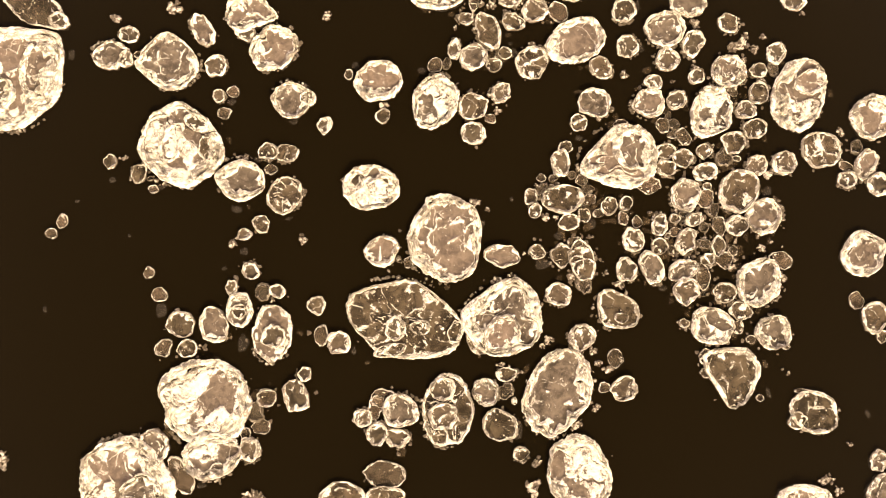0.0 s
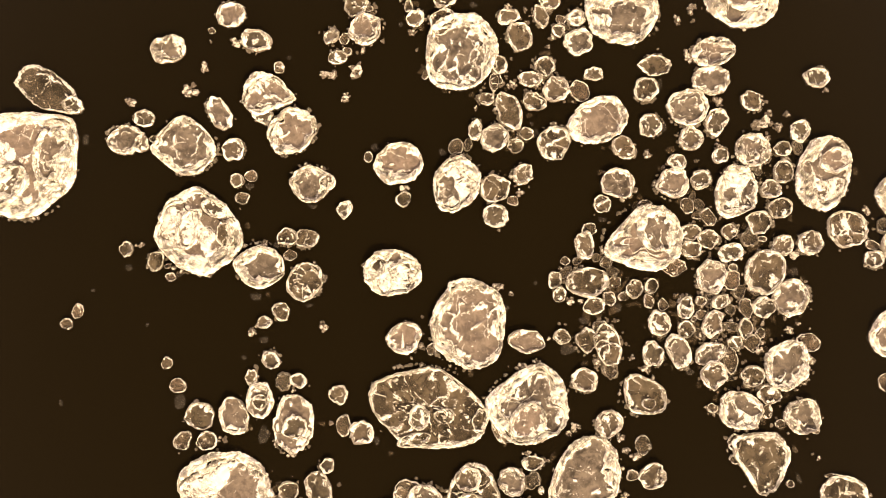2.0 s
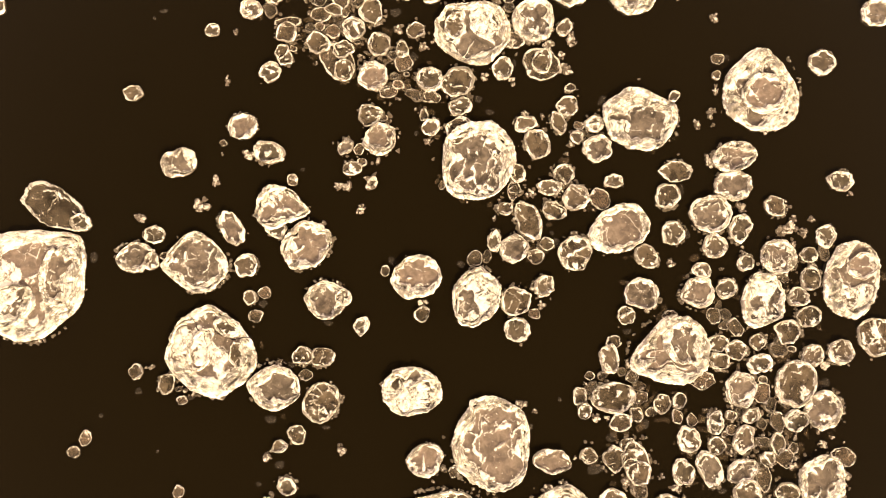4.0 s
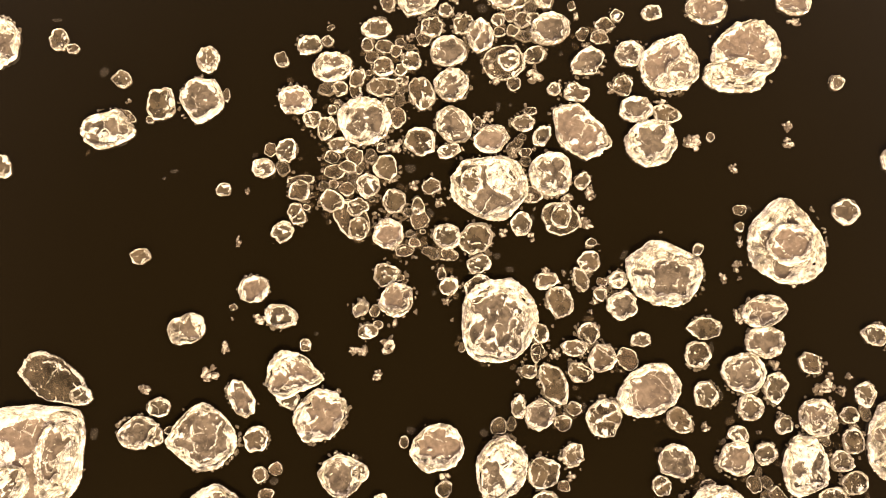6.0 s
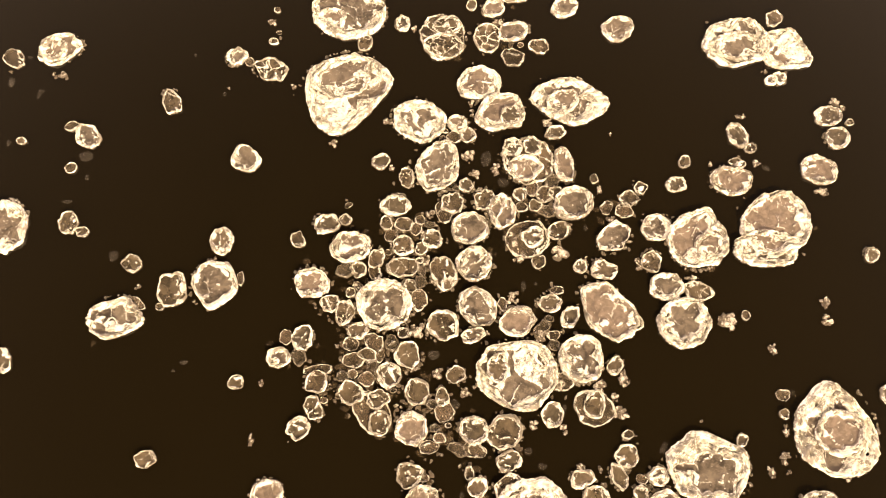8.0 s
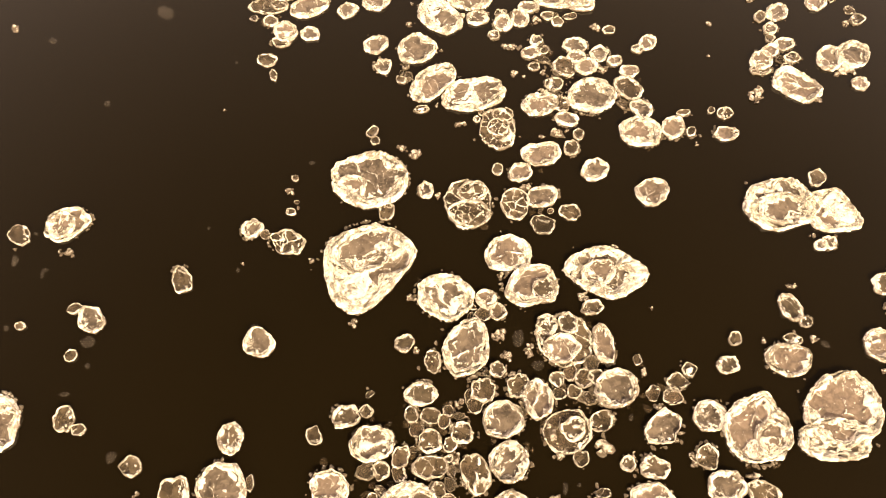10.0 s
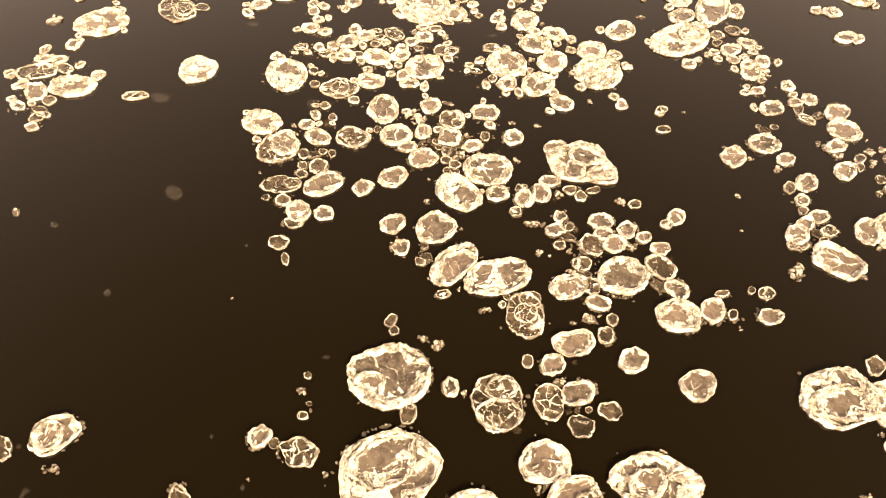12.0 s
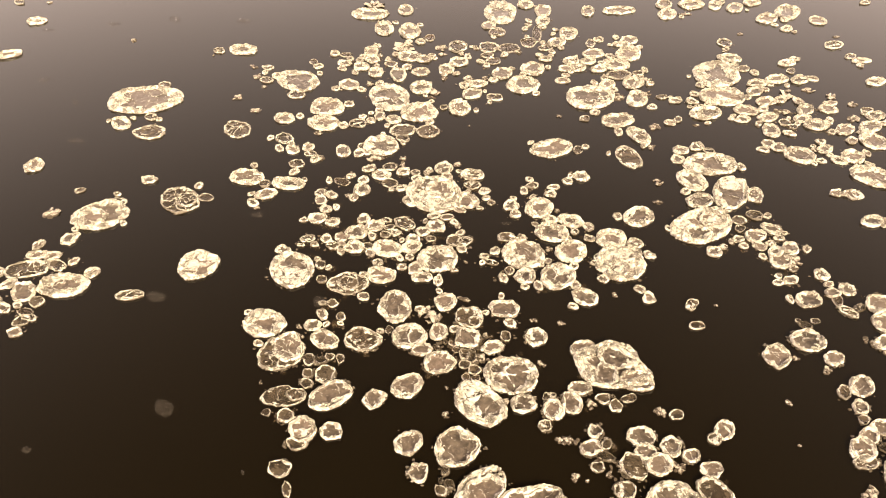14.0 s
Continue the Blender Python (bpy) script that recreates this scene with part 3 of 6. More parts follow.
ice("T", -1.89, -3.12, 0.83, 0.51, 70)
ice("Q", 0.44, -3.19, 2.37, 1.72, 85)
set_in("N", 0.26, -2.52, 0.88, 0.83, -1)
set_in("N", 0.28, -3.39, 0.98, 0.90, -1)
ice("W", 1.64, -2.65, 0.94, 0.88, 88)
ice("H", 2.12, -3.68, 1.20, 1.04, -8)
ice("H", 2.32, -2.07, 0.73, 0.47, 5)
rubble(2.14, -1.75, 0.40, 0.18, -0)
rubble(2.78, -2.02, 0.22, 0.18, 1)
slush(2.46, -2.64, 0.11, 0.11, 12)
ice("N", 4.01, -2.63, 2.99, 2.11, 66, -0.1, 2.0, flats=((150, 0.9),), ridges=((98, -0.28),), heap=(-20, 0.7))
rubble(3.70, -0.97, 0.48, 0.37, 1)
rubble(3.48, -1.19, 0.30, 0.29, 24)
ice("M", 4.62, -5.24, 2.66, 2.08, -81)
rubble(4.56, -3.68, 0.66, 0.39, 0)
ice("H", 2.78, -4.57, 0.55, 0.50, 2)
rubble(3.28, -4.84, 0.54, 0.40, 57)
rubble(3.18, -5.66, 0.82, 0.65, 56)
slush(2.66, -3.76, 0.90, 0.44, 89)
ice("T", -1.58, -5.24, 1.41, 0.96, -1)
ice("H", -2.91, -5.87, 1.51, 0.92, -1)
ice("H", -1.54, -5.84, 1.30, 0.53, -0)
ice("M", -2.08, 4.00, 1.91, 1.55, -1)
set_in("N", -2.61, 4.09, 0.80, 0.60, 60)
set_in("N", -1.74, 4.00, 0.95, 0.80, 10)
ice("N", -1.73, 1.89, 1.19, 1.08, -2)
ice("N", 0.32, 2.34, 2.95, 2.46, 86, flats=((0, 0.93), (60, 0.97)), ridges=((101, 0.32), (130, -0.22)), heap=(200, 0.4), rim_share=0.24)
rubble(1.33, 3.52, 0.49, 0.38, 0)
rubble(1.74, 3.26, 0.30, 0.26, 1)
slush(1.55, 2.82, 0.26, 0.26, 67)
ice("T", -0.84, 1.54, 0.41, 0.33, 91)
ice("N", 2.21, 1.75, 1.23, 0.78, -10)
ice("H", 3.35, 1.89, 0.60, 0.52, 2)
rubble(2.93, 1.83, 0.22, 0.22, 49)
ice("H", -3.78, 0.16, 0.63, 0.62, -42)
ice("T", -3.64, -0.82, 0.73, 0.51, 81)
ice("N", -3.09, -1.05, 0.84, 0.80, -7)
slush(-2.59, -1.31, 0.36, 0.22, 91)
ice("Q", -0.97, -0.30, 3.90, 2.60, -12, 0.1, 2.2, flats=((-140, 0.95), (48, 0.94)), bumps=((112, -0.08, 16), (85, 0.06, 14), (-20, -0.05, 14), (-75, 0.05, 30)))
set_in("N", -1.24, -0.60, 0.80, 0.74, 60)
set_in("H", -0.47, -0.57, 0.70, 0.51, -0)
set_in("H", 0.69, -0.70, 0.77, 0.52, 80)
set_in("H", -1.42, -1.31, 1.14, 0.47, 10)
ice("M", 2.23, -0.31, 2.70, 2.42, 20, flats=((-140, 0.9), (128, 0.86)), bumps=((70, 0.05, 20),))
set_in("N", 2.22, -0.78, 1.32, 1.17, 57)
set_in("H", 1.40, -1.05, 0.91, 0.63, -60)
rubble(2.06, 0.97, 0.52, 0.30, 0)
rubble(2.52, 1.13, 0.33, 0.26, 1)
rubble(0.86, -0.03, 0.26, 0.22, 0)
ice("N", 4.04, 0.51, 0.89, 0.78, -18)
ice("H", 5.92, -0.01, 1.60, 1.30, -45, flats=((62, 0.84), (-100, 0.94), (185, 0.94)), bumps=((-42, 0.06, 14),))
set_in("T", 6.07, -0.27, 0.48, 0.37, 2)
ice("N", 4.78, -0.89, 0.96, 0.88, 55)
rubble(5.14, -1.34, 0.37, 0.36, 28)
ice("T", 5.86, -1.57, 0.66, 0.52, 87)
ice("N", 6.11, -2.53, 0.92, 0.83, 5)
ice("T", 5.48, -2.48, 0.40, 0.36, 4)
rubble(5.58, -1.94, 0.55, 0.40, 1)
rubble(5.20, -3.14, 0.44, 0.29, 19)
rubble(5.31, -1.71, 0.37, 0.25, 1)
ice("W", -1.89, 7.58, 1.66, 1.39, 11)
rubble(-1.70, 6.72, 0.49, 0.42, -0)
ice("H", -1.72, 6.38, 0.54, 0.53, -84)
ice("T", -2.86, 7.80, 0.39, 0.30, 91)
slush(-2.62, 8.11, 0.34, 0.31, -2)
ice("M", 0.01, 6.87, 2.00, 1.59, 67, -0.15)
ice("T", 0.01, 8.15, 0.53, 0.51, 2)
slush(-0.43, 7.96, 0.31, 0.30, 89)
ice("H", 1.30, 6.73, 1.02, 0.96, 3)
ice("N", 2.21, 7.18, 0.81, 0.72, 63)
rubble(2.08, 6.58, 0.39, 0.38, 76)
ice("T", 1.85, 6.32, 0.38, 0.35, 3)
ice("N", 1.30, 5.83, 0.90, 0.80, -10)
ice("N", 0.66, 8.68, 0.74, 0.46, 90)
ice("N", 1.30, 8.42, 0.99, 0.97, 13)
ice("H", 1.98, 8.14, 0.57, 0.51, 2)
ice("H", 2.35, 8.56, 0.50, 0.47, 6)
ice("H", 1.80, 9.33, 1.44, 0.85, -67)
ice("H", 2.64, 9.60, 0.84, 0.67, -27)
ice("N", 3.35, 10.06, 0.92, 0.90, 24)
ice("N", 2.52, 10.39, 0.88, 0.55, 1)
ice("T", 1.31, 10.23, 0.55, 0.34, 89)
ice("H", 1.03, 9.72, 0.57, 0.43, 1)
rubble(0.69, 9.43, 0.27, 0.15, 90)
rubble(1.90, 10.20, 0.42, 0.39, 4)
ice("N", 4.63, 10.57, 0.65, 0.51, 2)
ice("H", 3.24, 8.26, 1.21, 1.07, 63)
slush(2.67, 8.57, 0.43, 0.30, 89)
slush(2.54, 8.89, 0.19, 0.16, 2)
ice("N", 4.71, 8.97, 2.12, 1.55, 23, rim_share=0.24, heap=(200, 0.4))
ice("H", 5.55, 8.05, 0.88, 0.74, -55)
ice("N", 5.32, 6.86, 1.14, 1.08, 11)
ice("H", 4.78, 6.19, 0.62, 0.60, 65)
slush(4.79, 5.67, 0.34, 0.23, 1)
ice("N", 4.16, 4.85, 0.99, 0.68, 84)
ice("T", 4.33, 5.38, 0.53, 0.42, 2)
ice("W", 6.08, 4.98, 2.74, 2.24, 18, -0.42, 1.85, rim_share=0.42, heap=(190, 0.5))
set_in("N", 6.62, 5.30, 1.48, 1.45, 25)
ice("T", 6.18, 6.15, 0.53, 0.35, 1)
ice("T", 7.05, 4.11, 0.90, 0.65, -9)
ice("H", 6.36, 10.04, 0.95, 0.85, 52)
ice("N", 6.47, 8.81, 0.83, 0.80, 66)
slush(6.94, 8.75, 0.39, 0.27, 87)
ice("N", 7.74, 9.40, 1.46, 1.26, 5)
ice("N", 7.80, 8.37, 0.89, 0.85, 26)
ice("N", 8.68, 8.92, 1.03, 0.76, 68)
rubble(8.77, 9.60, 0.58, 0.43, 3)
ice("H", 9.89, 9.61, 0.77, 0.68, -45)
rubble(11.04, 9.17, 0.35, 0.28, 4)
rubble(10.47, 9.16, 0.39, 0.35, 12)
rubble(10.21, 8.87, 0.85, 0.63, 3)
rubble(10.71, 8.73, 0.42, 0.39, 13)
ice("N", 11.48, 8.58, 0.83, 0.69, 82)
rubble(10.39, 8.35, 0.42, 0.27, 2)
ice("N", 9.85, 7.96, 1.24, 1.20, 35)
ice("H", 10.83, 7.98, 0.58, 0.54, 18)
ice("M", 12.16, 7.18, 2.56, 1.78, 67, heap=(170, 0.6))
set_in("N", 12.56, 7.58, 1.10, 0.90, 20)
set_in("N", 12.04, 6.56, 0.85, 0.55, 60)
ice("H", 10.83, 7.26, 0.86, 0.69, 84)
ice("N", 8.77, 7.78, 0.61, 0.54, 7)
rubble(8.71, 8.20, 0.39, 0.19, 88)
ice("N", 7.31, 7.58, 0.64, 0.55, -19)
rubble(6.35, 7.85, 0.39, 0.34, 84)
rubble(7.96, 7.60, 0.23, 0.16, 2)
ice("N", 7.10, 6.84, 1.11, 1.04, 12)
ice("N", 8.06, 6.98, 0.69, 0.66, 18)
ice("M", 9.25, 6.54, 1.91, 1.44, 72, flats=((-70, 0.9),))
ice("N", 10.38, 6.66, 0.76, 0.66, -5)
ice("H", 10.65, 6.01, 0.84, 0.69, 5)
ice("H", 9.97, 5.54, 0.84, 0.80, 22)
ice("T", 7.58, 6.10, 0.54, 0.46, 85)
ice("T", 7.90, 5.79, 0.38, 0.27, 2)
slush(8.26, 5.84, 0.27, 0.19, 87)
ice("H", 7.66, 5.23, 0.72, 0.57, 13)
ice("H", 8.24, 4.99, 0.72, 0.69, 16)
ice("H", 7.65, 4.68, 0.72, 0.54, -8)
ice("H", 8.95, 5.24, 0.57, 0.53, 14)
ice("N", 8.95, 4.56, 0.84, 0.61, 12)
ice("H", 8.99, 4.07, 0.30, 0.27, 6)
ice("N", 10.67, 4.75, 0.85, 0.71, 57)
rubble(11.00, 4.51, 0.50, 0.42, 83)
ice("N", 11.60, 4.85, 0.88, 0.79, 21)
ice("Q", 12.85, 5.31, 1.38, 1.26, 14)
rubble(13.54, 5.92, 0.42, 0.38, 14)
ice("M", 14.68, 6.44, 1.66, 1.53, 19)
ice("N", 14.32, 4.80, 1.17, 0.75, 66)
ice("N", 14.76, 4.15, 0.88, 0.83, 25)
ice("N", 13.68, 4.29, 0.69, 0.61, 10)
ice("N", 8.27, 3.77, 1.14, 1.01, 73)
ice("T", 8.94, 3.66, 0.69, 0.56, 58)
ice("H", 10.04, 3.93, 1.58, 1.31, 65)
ice("N", 10.87, 3.06, 1.27, 1.19, 43)
ice("N", 9.96, 2.77, 0.79, 0.75, 17)
slush(11.01, 3.91, 0.43, 0.41, 48)
ice("H", 5.75, 3.40, 0.65, 0.56, 58)
ice("H", 6.31, 3.48, 0.53, 0.45, 85)
ice("T", 6.21, 3.00, 0.49, 0.37, 87)
rubble(7.08, 3.19, 0.23, 0.15, 30)
ice("N", 7.41, 2.79, 0.79, 0.56, 77)
ice("H", 7.90, 2.99, 0.41, 0.34, 3)
ice("N", 8.53, 2.96, 0.68, 0.45, 21)
ice("N", 6.52, 2.29, 0.86, 0.78, 82)
ice("H", 7.37, 2.08, 0.57, 0.55, 45)
ice("N", 8.26, 2.24, 0.95, 0.70, 58)
ice("T", 7.89, 2.55, 0.45, 0.34, 2)
rubble(7.87, 1.85, 0.34, 0.30, 6)
rubble(8.83, 2.32, 0.23, 0.22, 45)
ice("H", 9.30, 2.08, 0.71, 0.52, 86)
ice("T", 9.77, 1.93, 0.41, 0.37, 9)
ice("H", 8.94, 1.64, 0.49, 0.45, 10)
rubble(10.72, 2.01, 0.41, 0.37, 10)
rubble(11.05, 2.21, 0.26, 0.19, 2)
ice("T", 11.36, 1.64, 0.81, 0.61, -35)
ice("M", 14.06, 1.85, 1.56, 1.37, 68)
ice("N", 7.11, 1.41, 1.18, 0.79, -72)
ice("N", 6.28, 1.31, 0.86, 0.71, 86)
rubble(5.58, 1.20, 0.30, 0.26, 85)
ice("N", 8.14, 1.29, 1.13, 0.81, 21)
ice("N", 8.21, 0.61, 0.97, 0.89, 70)
ice("T", 8.79, 1.07, 0.93, 0.49, 88)
ice("H", 9.49, 0.57, 0.79, 0.70, 8)
rubble(9.71, 1.37, 0.49, 0.37, 3)
ice("M", 10.61, 0.91, 1.74, 1.54, 54)
rubble(11.24, 1.05, 0.85, 0.57, -19)
ice("H", 9.97, -0.04, 0.81, 0.64, -17)
ice("T", 9.86, -0.55, 0.48, 0.37, 85)
ice("M", 9.05, -0.52, 1.44, 1.22, -10)
ice("H", 8.12, -0.44, 0.37, 0.33, 6)
ice("W", 11.01, -0.74, 1.20, 1.13, 20)
ice("T", 11.41, -1.17, 0.26, 0.25, 35)
ice("T", 10.27, -0.95, 0.34, 0.29, 6)
ice("H", 9.67, -2.19, 2.00, 1.90, -85, 0.25, flats=((-150, 0.84), (-38, 0.92), (92, 0.93)))
ice("T", 8.80, -1.51, 0.56, 0.47, 55)
ice("T", 8.78, -2.02, 0.37, 0.36, 31)
ice("T", 10.50, -2.83, 0.26, 0.25, 30)
slush(10.79, -2.66, 0.47, 0.19, -72)
rubble(11.29, -1.91, 0.19, 0.18, 33)
rubble(11.46, -2.07, 0.23, 0.22, 33)
ice("H", 12.22, -3.28, 1.60, 1.39, -12)
set_in("H", 11.69, -3.54, 0.67, 0.57, 22)
ice("T", 11.86, -2.61, 0.48, 0.18, 0)
slush(14.00, -3.34, 0.29, 0.19, -62)
rubble(13.40, -4.29, 0.36, 0.22, -18)
ice("M", 11.83, -6.12, 1.83, 1.17, 1)
rubble(12.58, -5.42, 0.66, 0.43, 1)
rubble(12.93, -5.77, 0.37, 0.35, 26)
ice("N", 14.25, -4.81, 0.72, 0.55, 73)
ice("M", 14.32, -5.86, 1.28, 0.96, 53)
ice("T", 13.79, 0.31, 0.60, 0.52, 78)
ice("H", 14.35, -0.23, 1.12, 0.89, 72)
ice("T", 14.56, -0.86, 0.48, 0.37, 83)
ice("H", 3.18, 3.71, 0.57, 0.45, 88)
ice("H", 3.31, 3.25, 0.53, 0.45, 88)
ice("T", 3.52, 4.33, 0.34, 0.30, 3)
rubble(3.37, 4.09, 0.23, 0.19, 2)
ice("H", 4.23, 3.63, 1.46, 1.02, 1)
ice("T", 5.11, 3.62, 0.45, 0.38, 3)
rubble(3.64, 3.02, 0.49, 0.45, 5)
ice("H", 4.42, 2.88, 0.75, 0.60, 2)
ice("T", 4.92, 3.09, 0.49, 0.45, 84)
rubble(4.00, 2.98, 0.30, 0.30, 54)
slush(4.09, 2.42, 0.41, 0.34, 2)
ice("T", 4.60, 2.19, 0.52, 0.41, 1)
rubble(5.10, 2.40, 0.30, 0.30, 49)
ice("H", 4.12, 1.77, 0.86, 0.74, 77)
ice("Q", 4.82, 1.63, 1.41, 0.86, -76)
rubble(4.53, 1.03, 0.67, 0.48, 1)
slush(3.53, 1.47, 0.63, 0.45, 1)
slush(2.53, 3.63, 0.19, 0.15, 89)
rubble(5.99, 0.82, 0.56, 0.30, 0)
rubble(4.99, 0.84, 0.33, 0.26, 87)
slush(5.19, 2.80, 0.38, 0.30, 87)
ice("T", 5.38, 3.17, 0.38, 0.30, 2)
slush(7.46, 0.71, 0.37, 0.26, 1)
# the second stretch
ice("T", -13.25, 10.03, 2.55, 1.28, -31, 0.3)
set_in("N", -12.51, 9.58, 0.68, 0.57, -13)
ice("M", -6.12, 9.85, 1.80, 1.50, -15, 0.35, bumps=((0, 0.12, 22), (-112, 0.12, 20)), ridges=((65, 0.05), (20, -0.2)))
ice("N", -6.31, 9.25, 0.83, 0.60, -33)
ice("M", -12.25, 18.16, 1.79, 1.45, -8, 0.0, flats=((108, 0.9), (-65, 0.92)), bumps=((68, 0.08, 14),))
ice("T", -11.66, 18.57, 0.60, 0.42, -46)
slush(-15.52, 17.27, 0.40, 0.28, 6)
slush(-10.07, 16.65, 0.30, 0.20, -4)
slush(-10.37, 16.41, 0.16, 0.15, -69)
ice("H", -8.45, 15.95, 0.52, 0.47, -12)
rubble(-7.70, 15.90, 0.32, 0.30, -73)
rubble(-7.93, 14.22, 0.46, 0.26, 83)
ice("H", -10.97, 13.81, 0.65, 0.54, 10)
ice("W", -7.16, 16.65, 0.79, 0.71, -10)
ice("T", -6.96, 17.28, 0.52, 0.41, 93)
ice("N", -6.44, 17.21, 0.84, 0.68, 93)
ice("H", -5.99, 15.81, 0.79, 0.74, 45)
ice("T", -5.96, 16.19, 0.93, 0.36, 4)
ice("H", -6.10, 15.05, 0.78, 0.55, -71)
ice("T", -5.77, 15.26, 0.26, 0.23, -7)
ice("N", -6.54, 14.47, 0.77, 0.69, 35)
ice("H", -5.11, 17.97, 0.92, 0.65, 78)
ice("N", -4.71, 17.36, 0.68, 0.60, 25)
ice("N", -0.86, 17.97, 1.40, 1.24, -75)
ice("T", -0.10, 18.00, 0.49, 0.34, 87)
ice("H", -2.05, 17.42, 1.06, 1.05, 2)
ice("N", -1.08, 17.04, 0.80, 0.48, 15)
rubble(-0.65, 17.08, 0.27, 0.20, -1)
ice("H", -3.29, 17.23, 0.38, 0.36, -5)
rubble(-2.87, 17.27, 0.68, 0.64, -90)
ice("T", -4.19, 16.99, 0.71, 0.61, -62)
ice("H", -4.44, 16.59, 0.64, 0.44, -14)
ice("T", -4.93, 16.96, 0.53, 0.48, -6)
rubble(-5.36, 16.91, 0.24, 0.23, -81)
ice("T", -4.85, 16.44, 0.75, 0.52, -2)
ice("H", -3.17, 16.51, 0.94, 0.85, -58)
ice("N", -3.78, 15.95, 0.83, 0.82, -55)
ice("T", -4.48, 15.84, 0.53, 0.51, -17)
ice("T", -4.89, 16.01, 0.34, 0.32, -9)
ice("H", -4.94, 15.43, 0.82, 0.78, -12)
ice("H", -2.95, 15.35, 0.89, 0.79, 69)
slush(-2.38, 16.48, 0.45, 0.40, -2)
rubble(-2.25, 15.88, 0.45, 0.43, -2)
ice("H", -1.72, 15.83, 0.64, 0.59, -0)
ice("H", -2.17, 15.16, 0.59, 0.45, 89)
slush(-1.81, 14.91, 0.47, 0.45, 87)
rubble(-1.48, 15.26, 0.49, 0.43, -1)
rubble(-1.14, 15.49, 0.31, 0.26, 87)
ice("T", -4.31, 14.83, 1.54, 1.05, -59)
set_in("H", -4.12, 15.19, 0.75, 0.63, 9)
set_in("H", -4.09, 14.48, 0.81, 0.71, 85)
ice("N", -3.16, 14.27, 1.08, 1.07, -56)
ice("T", -2.66, 13.71, 0.63, 0.42, -2)
ice("T", -2.06, 13.84, 0.33, 0.27, -2)
slush(-2.39, 14.03, 0.19, 0.15, -2)
ice("M", 0.20, 15.70, 2.58, 2.35, 18, flats=((95, 0.92), (-120, 0.9)), bumps=((12, 0.06, 20),))
set_in("N", -0.40, 15.95, 1.00, 0.75, 70)
set_in("N", 0.88, 16.15, 0.85, 0.60, -40)
ice("W", 2.22, 16.13, 1.60, 1.44, 74)
ice("N", 0.35, 17.41, 1.27, 1.04, 19)
ice("N", 3.25, 17.58, 2.25, 1.55, -52, flats=((187, 0.8), (97, 0.82), (38, 0.76)), rim_share=0.2)
ice("N", 2.05, 17.50, 0.85, 0.58, 60)
ice("N", 1.45, 17.97, 0.85, 0.65, 7)
ice("T", 1.72, 18.39, 0.46, 0.29, -0)
rubble(0.29, 18.19, 0.63, 0.48, 35)
slush(0.65, 18.58, 0.49, 0.19, 78)
slush(1.07, 18.66, 0.16, 0.15, 78)
rubble(1.08, 16.94, 0.65, 0.56, 3)
ice("T", 1.46, 16.92, 0.43, 0.35, 36)
rubble(1.74, 17.01, 0.28, 0.19, 86)
ice("N", 3.27, 15.84, 0.64, 0.49, 60)
rubble(3.53, 15.44, 0.68, 0.49, 75)
ice("W", 5.70, 17.11, 1.83, 1.65, 14)
rubble(7.11, 17.07, 0.91, 0.78, -20)
ice("T", 7.75, 17.25, 0.37, 0.31, 76)
rubble(10.45, 17.56, 0.50, 0.42, 70)
rubble(10.37, 16.97, 0.55, 0.48, 16)
rubble(8.35, 16.13, 0.45, 0.38, 73)
ice("T", 8.38, 14.67, 0.46, 0.39, 10)
slush(8.70, 14.74, 0.20, 0.19, 54)
ice("N", 11.90, 14.46, 0.96, 0.87, 11)
ice("W", 9.77, 13.59, 2.95, 2.60, 80, 0.2, flats=((132, 0.9), (38, 0.94)), heap=(150, 0.35), rim_share=0.42)
set_in("N", 9.86, 13.46, 1.62, 1.42, 20)
ice("H", 8.27, 14.10, 0.35, 0.30, 74)
rubble(8.22, 13.62, 0.54, 0.19, 84)
rubble(8.03, 12.81, 0.55, 0.33, 64)
rubble(7.52, 12.42, 0.44, 0.35, -69)
rubble(8.04, 12.40, 0.26, 0.23, 10)
ice("W", 5.63, 12.66, 2.53, 2.19, -5, flats=((55, 0.9), (-30, 0.92)), bumps=((25, 0.08, 12),), heap=(150, 0.35))
ice("N", 6.82, 13.39, 0.47, 0.37, 78)
ice("N", 13.98, 16.22, 1.19, 1.00, 15)
rubble(14.04, 16.96, 0.54, 0.27, 80)
ice("N", -1.28, 14.12, 0.93, 0.89, 1)
ice("H", -0.36, 14.02, 1.21, 1.03, 34)
ice("T", -1.30, 13.54, 0.74, 0.50, -23)
ice("N", -0.30, 13.19, 0.82, 0.65, 5)
slush(0.29, 13.42, 0.33, 0.27, 0)
slush(0.66, 12.97, 0.37, 0.23, -1)
ice("N", 1.14, 14.46, 0.86, 0.71, 69)
rubble(1.43, 14.06, 0.58, 0.19, -79)
rubble(0.54, 14.19, 0.37, 0.35, 5)
slush(1.52, 14.65, 0.31, 0.26, 84)
rubble(1.50, 15.29, 0.51, 0.49, 72)
ice("T", 2.45, 14.61, 1.25, 1.17, 12)
set_in("H", 2.47, 14.71, 0.90, 0.68, 84)
rubble(2.67, 15.24, 0.53, 0.47, 6)
rubble(3.23, 14.39, 0.64, 0.55, -21)
rubble(3.11, 14.87, 0.39, 0.30, 83)
ice("H", 3.36, 13.74, 0.38, 0.31, 3)
ice("H", 3.25, 13.13, 0.75, 0.72, 25)
ice("H", 2.92, 12.57, 0.86, 0.49, -70)
ice("N", 1.83, 12.56, 0.78, 0.57, 11)
ice("H", 2.19, 11.87, 1.04, 0.86, -77)
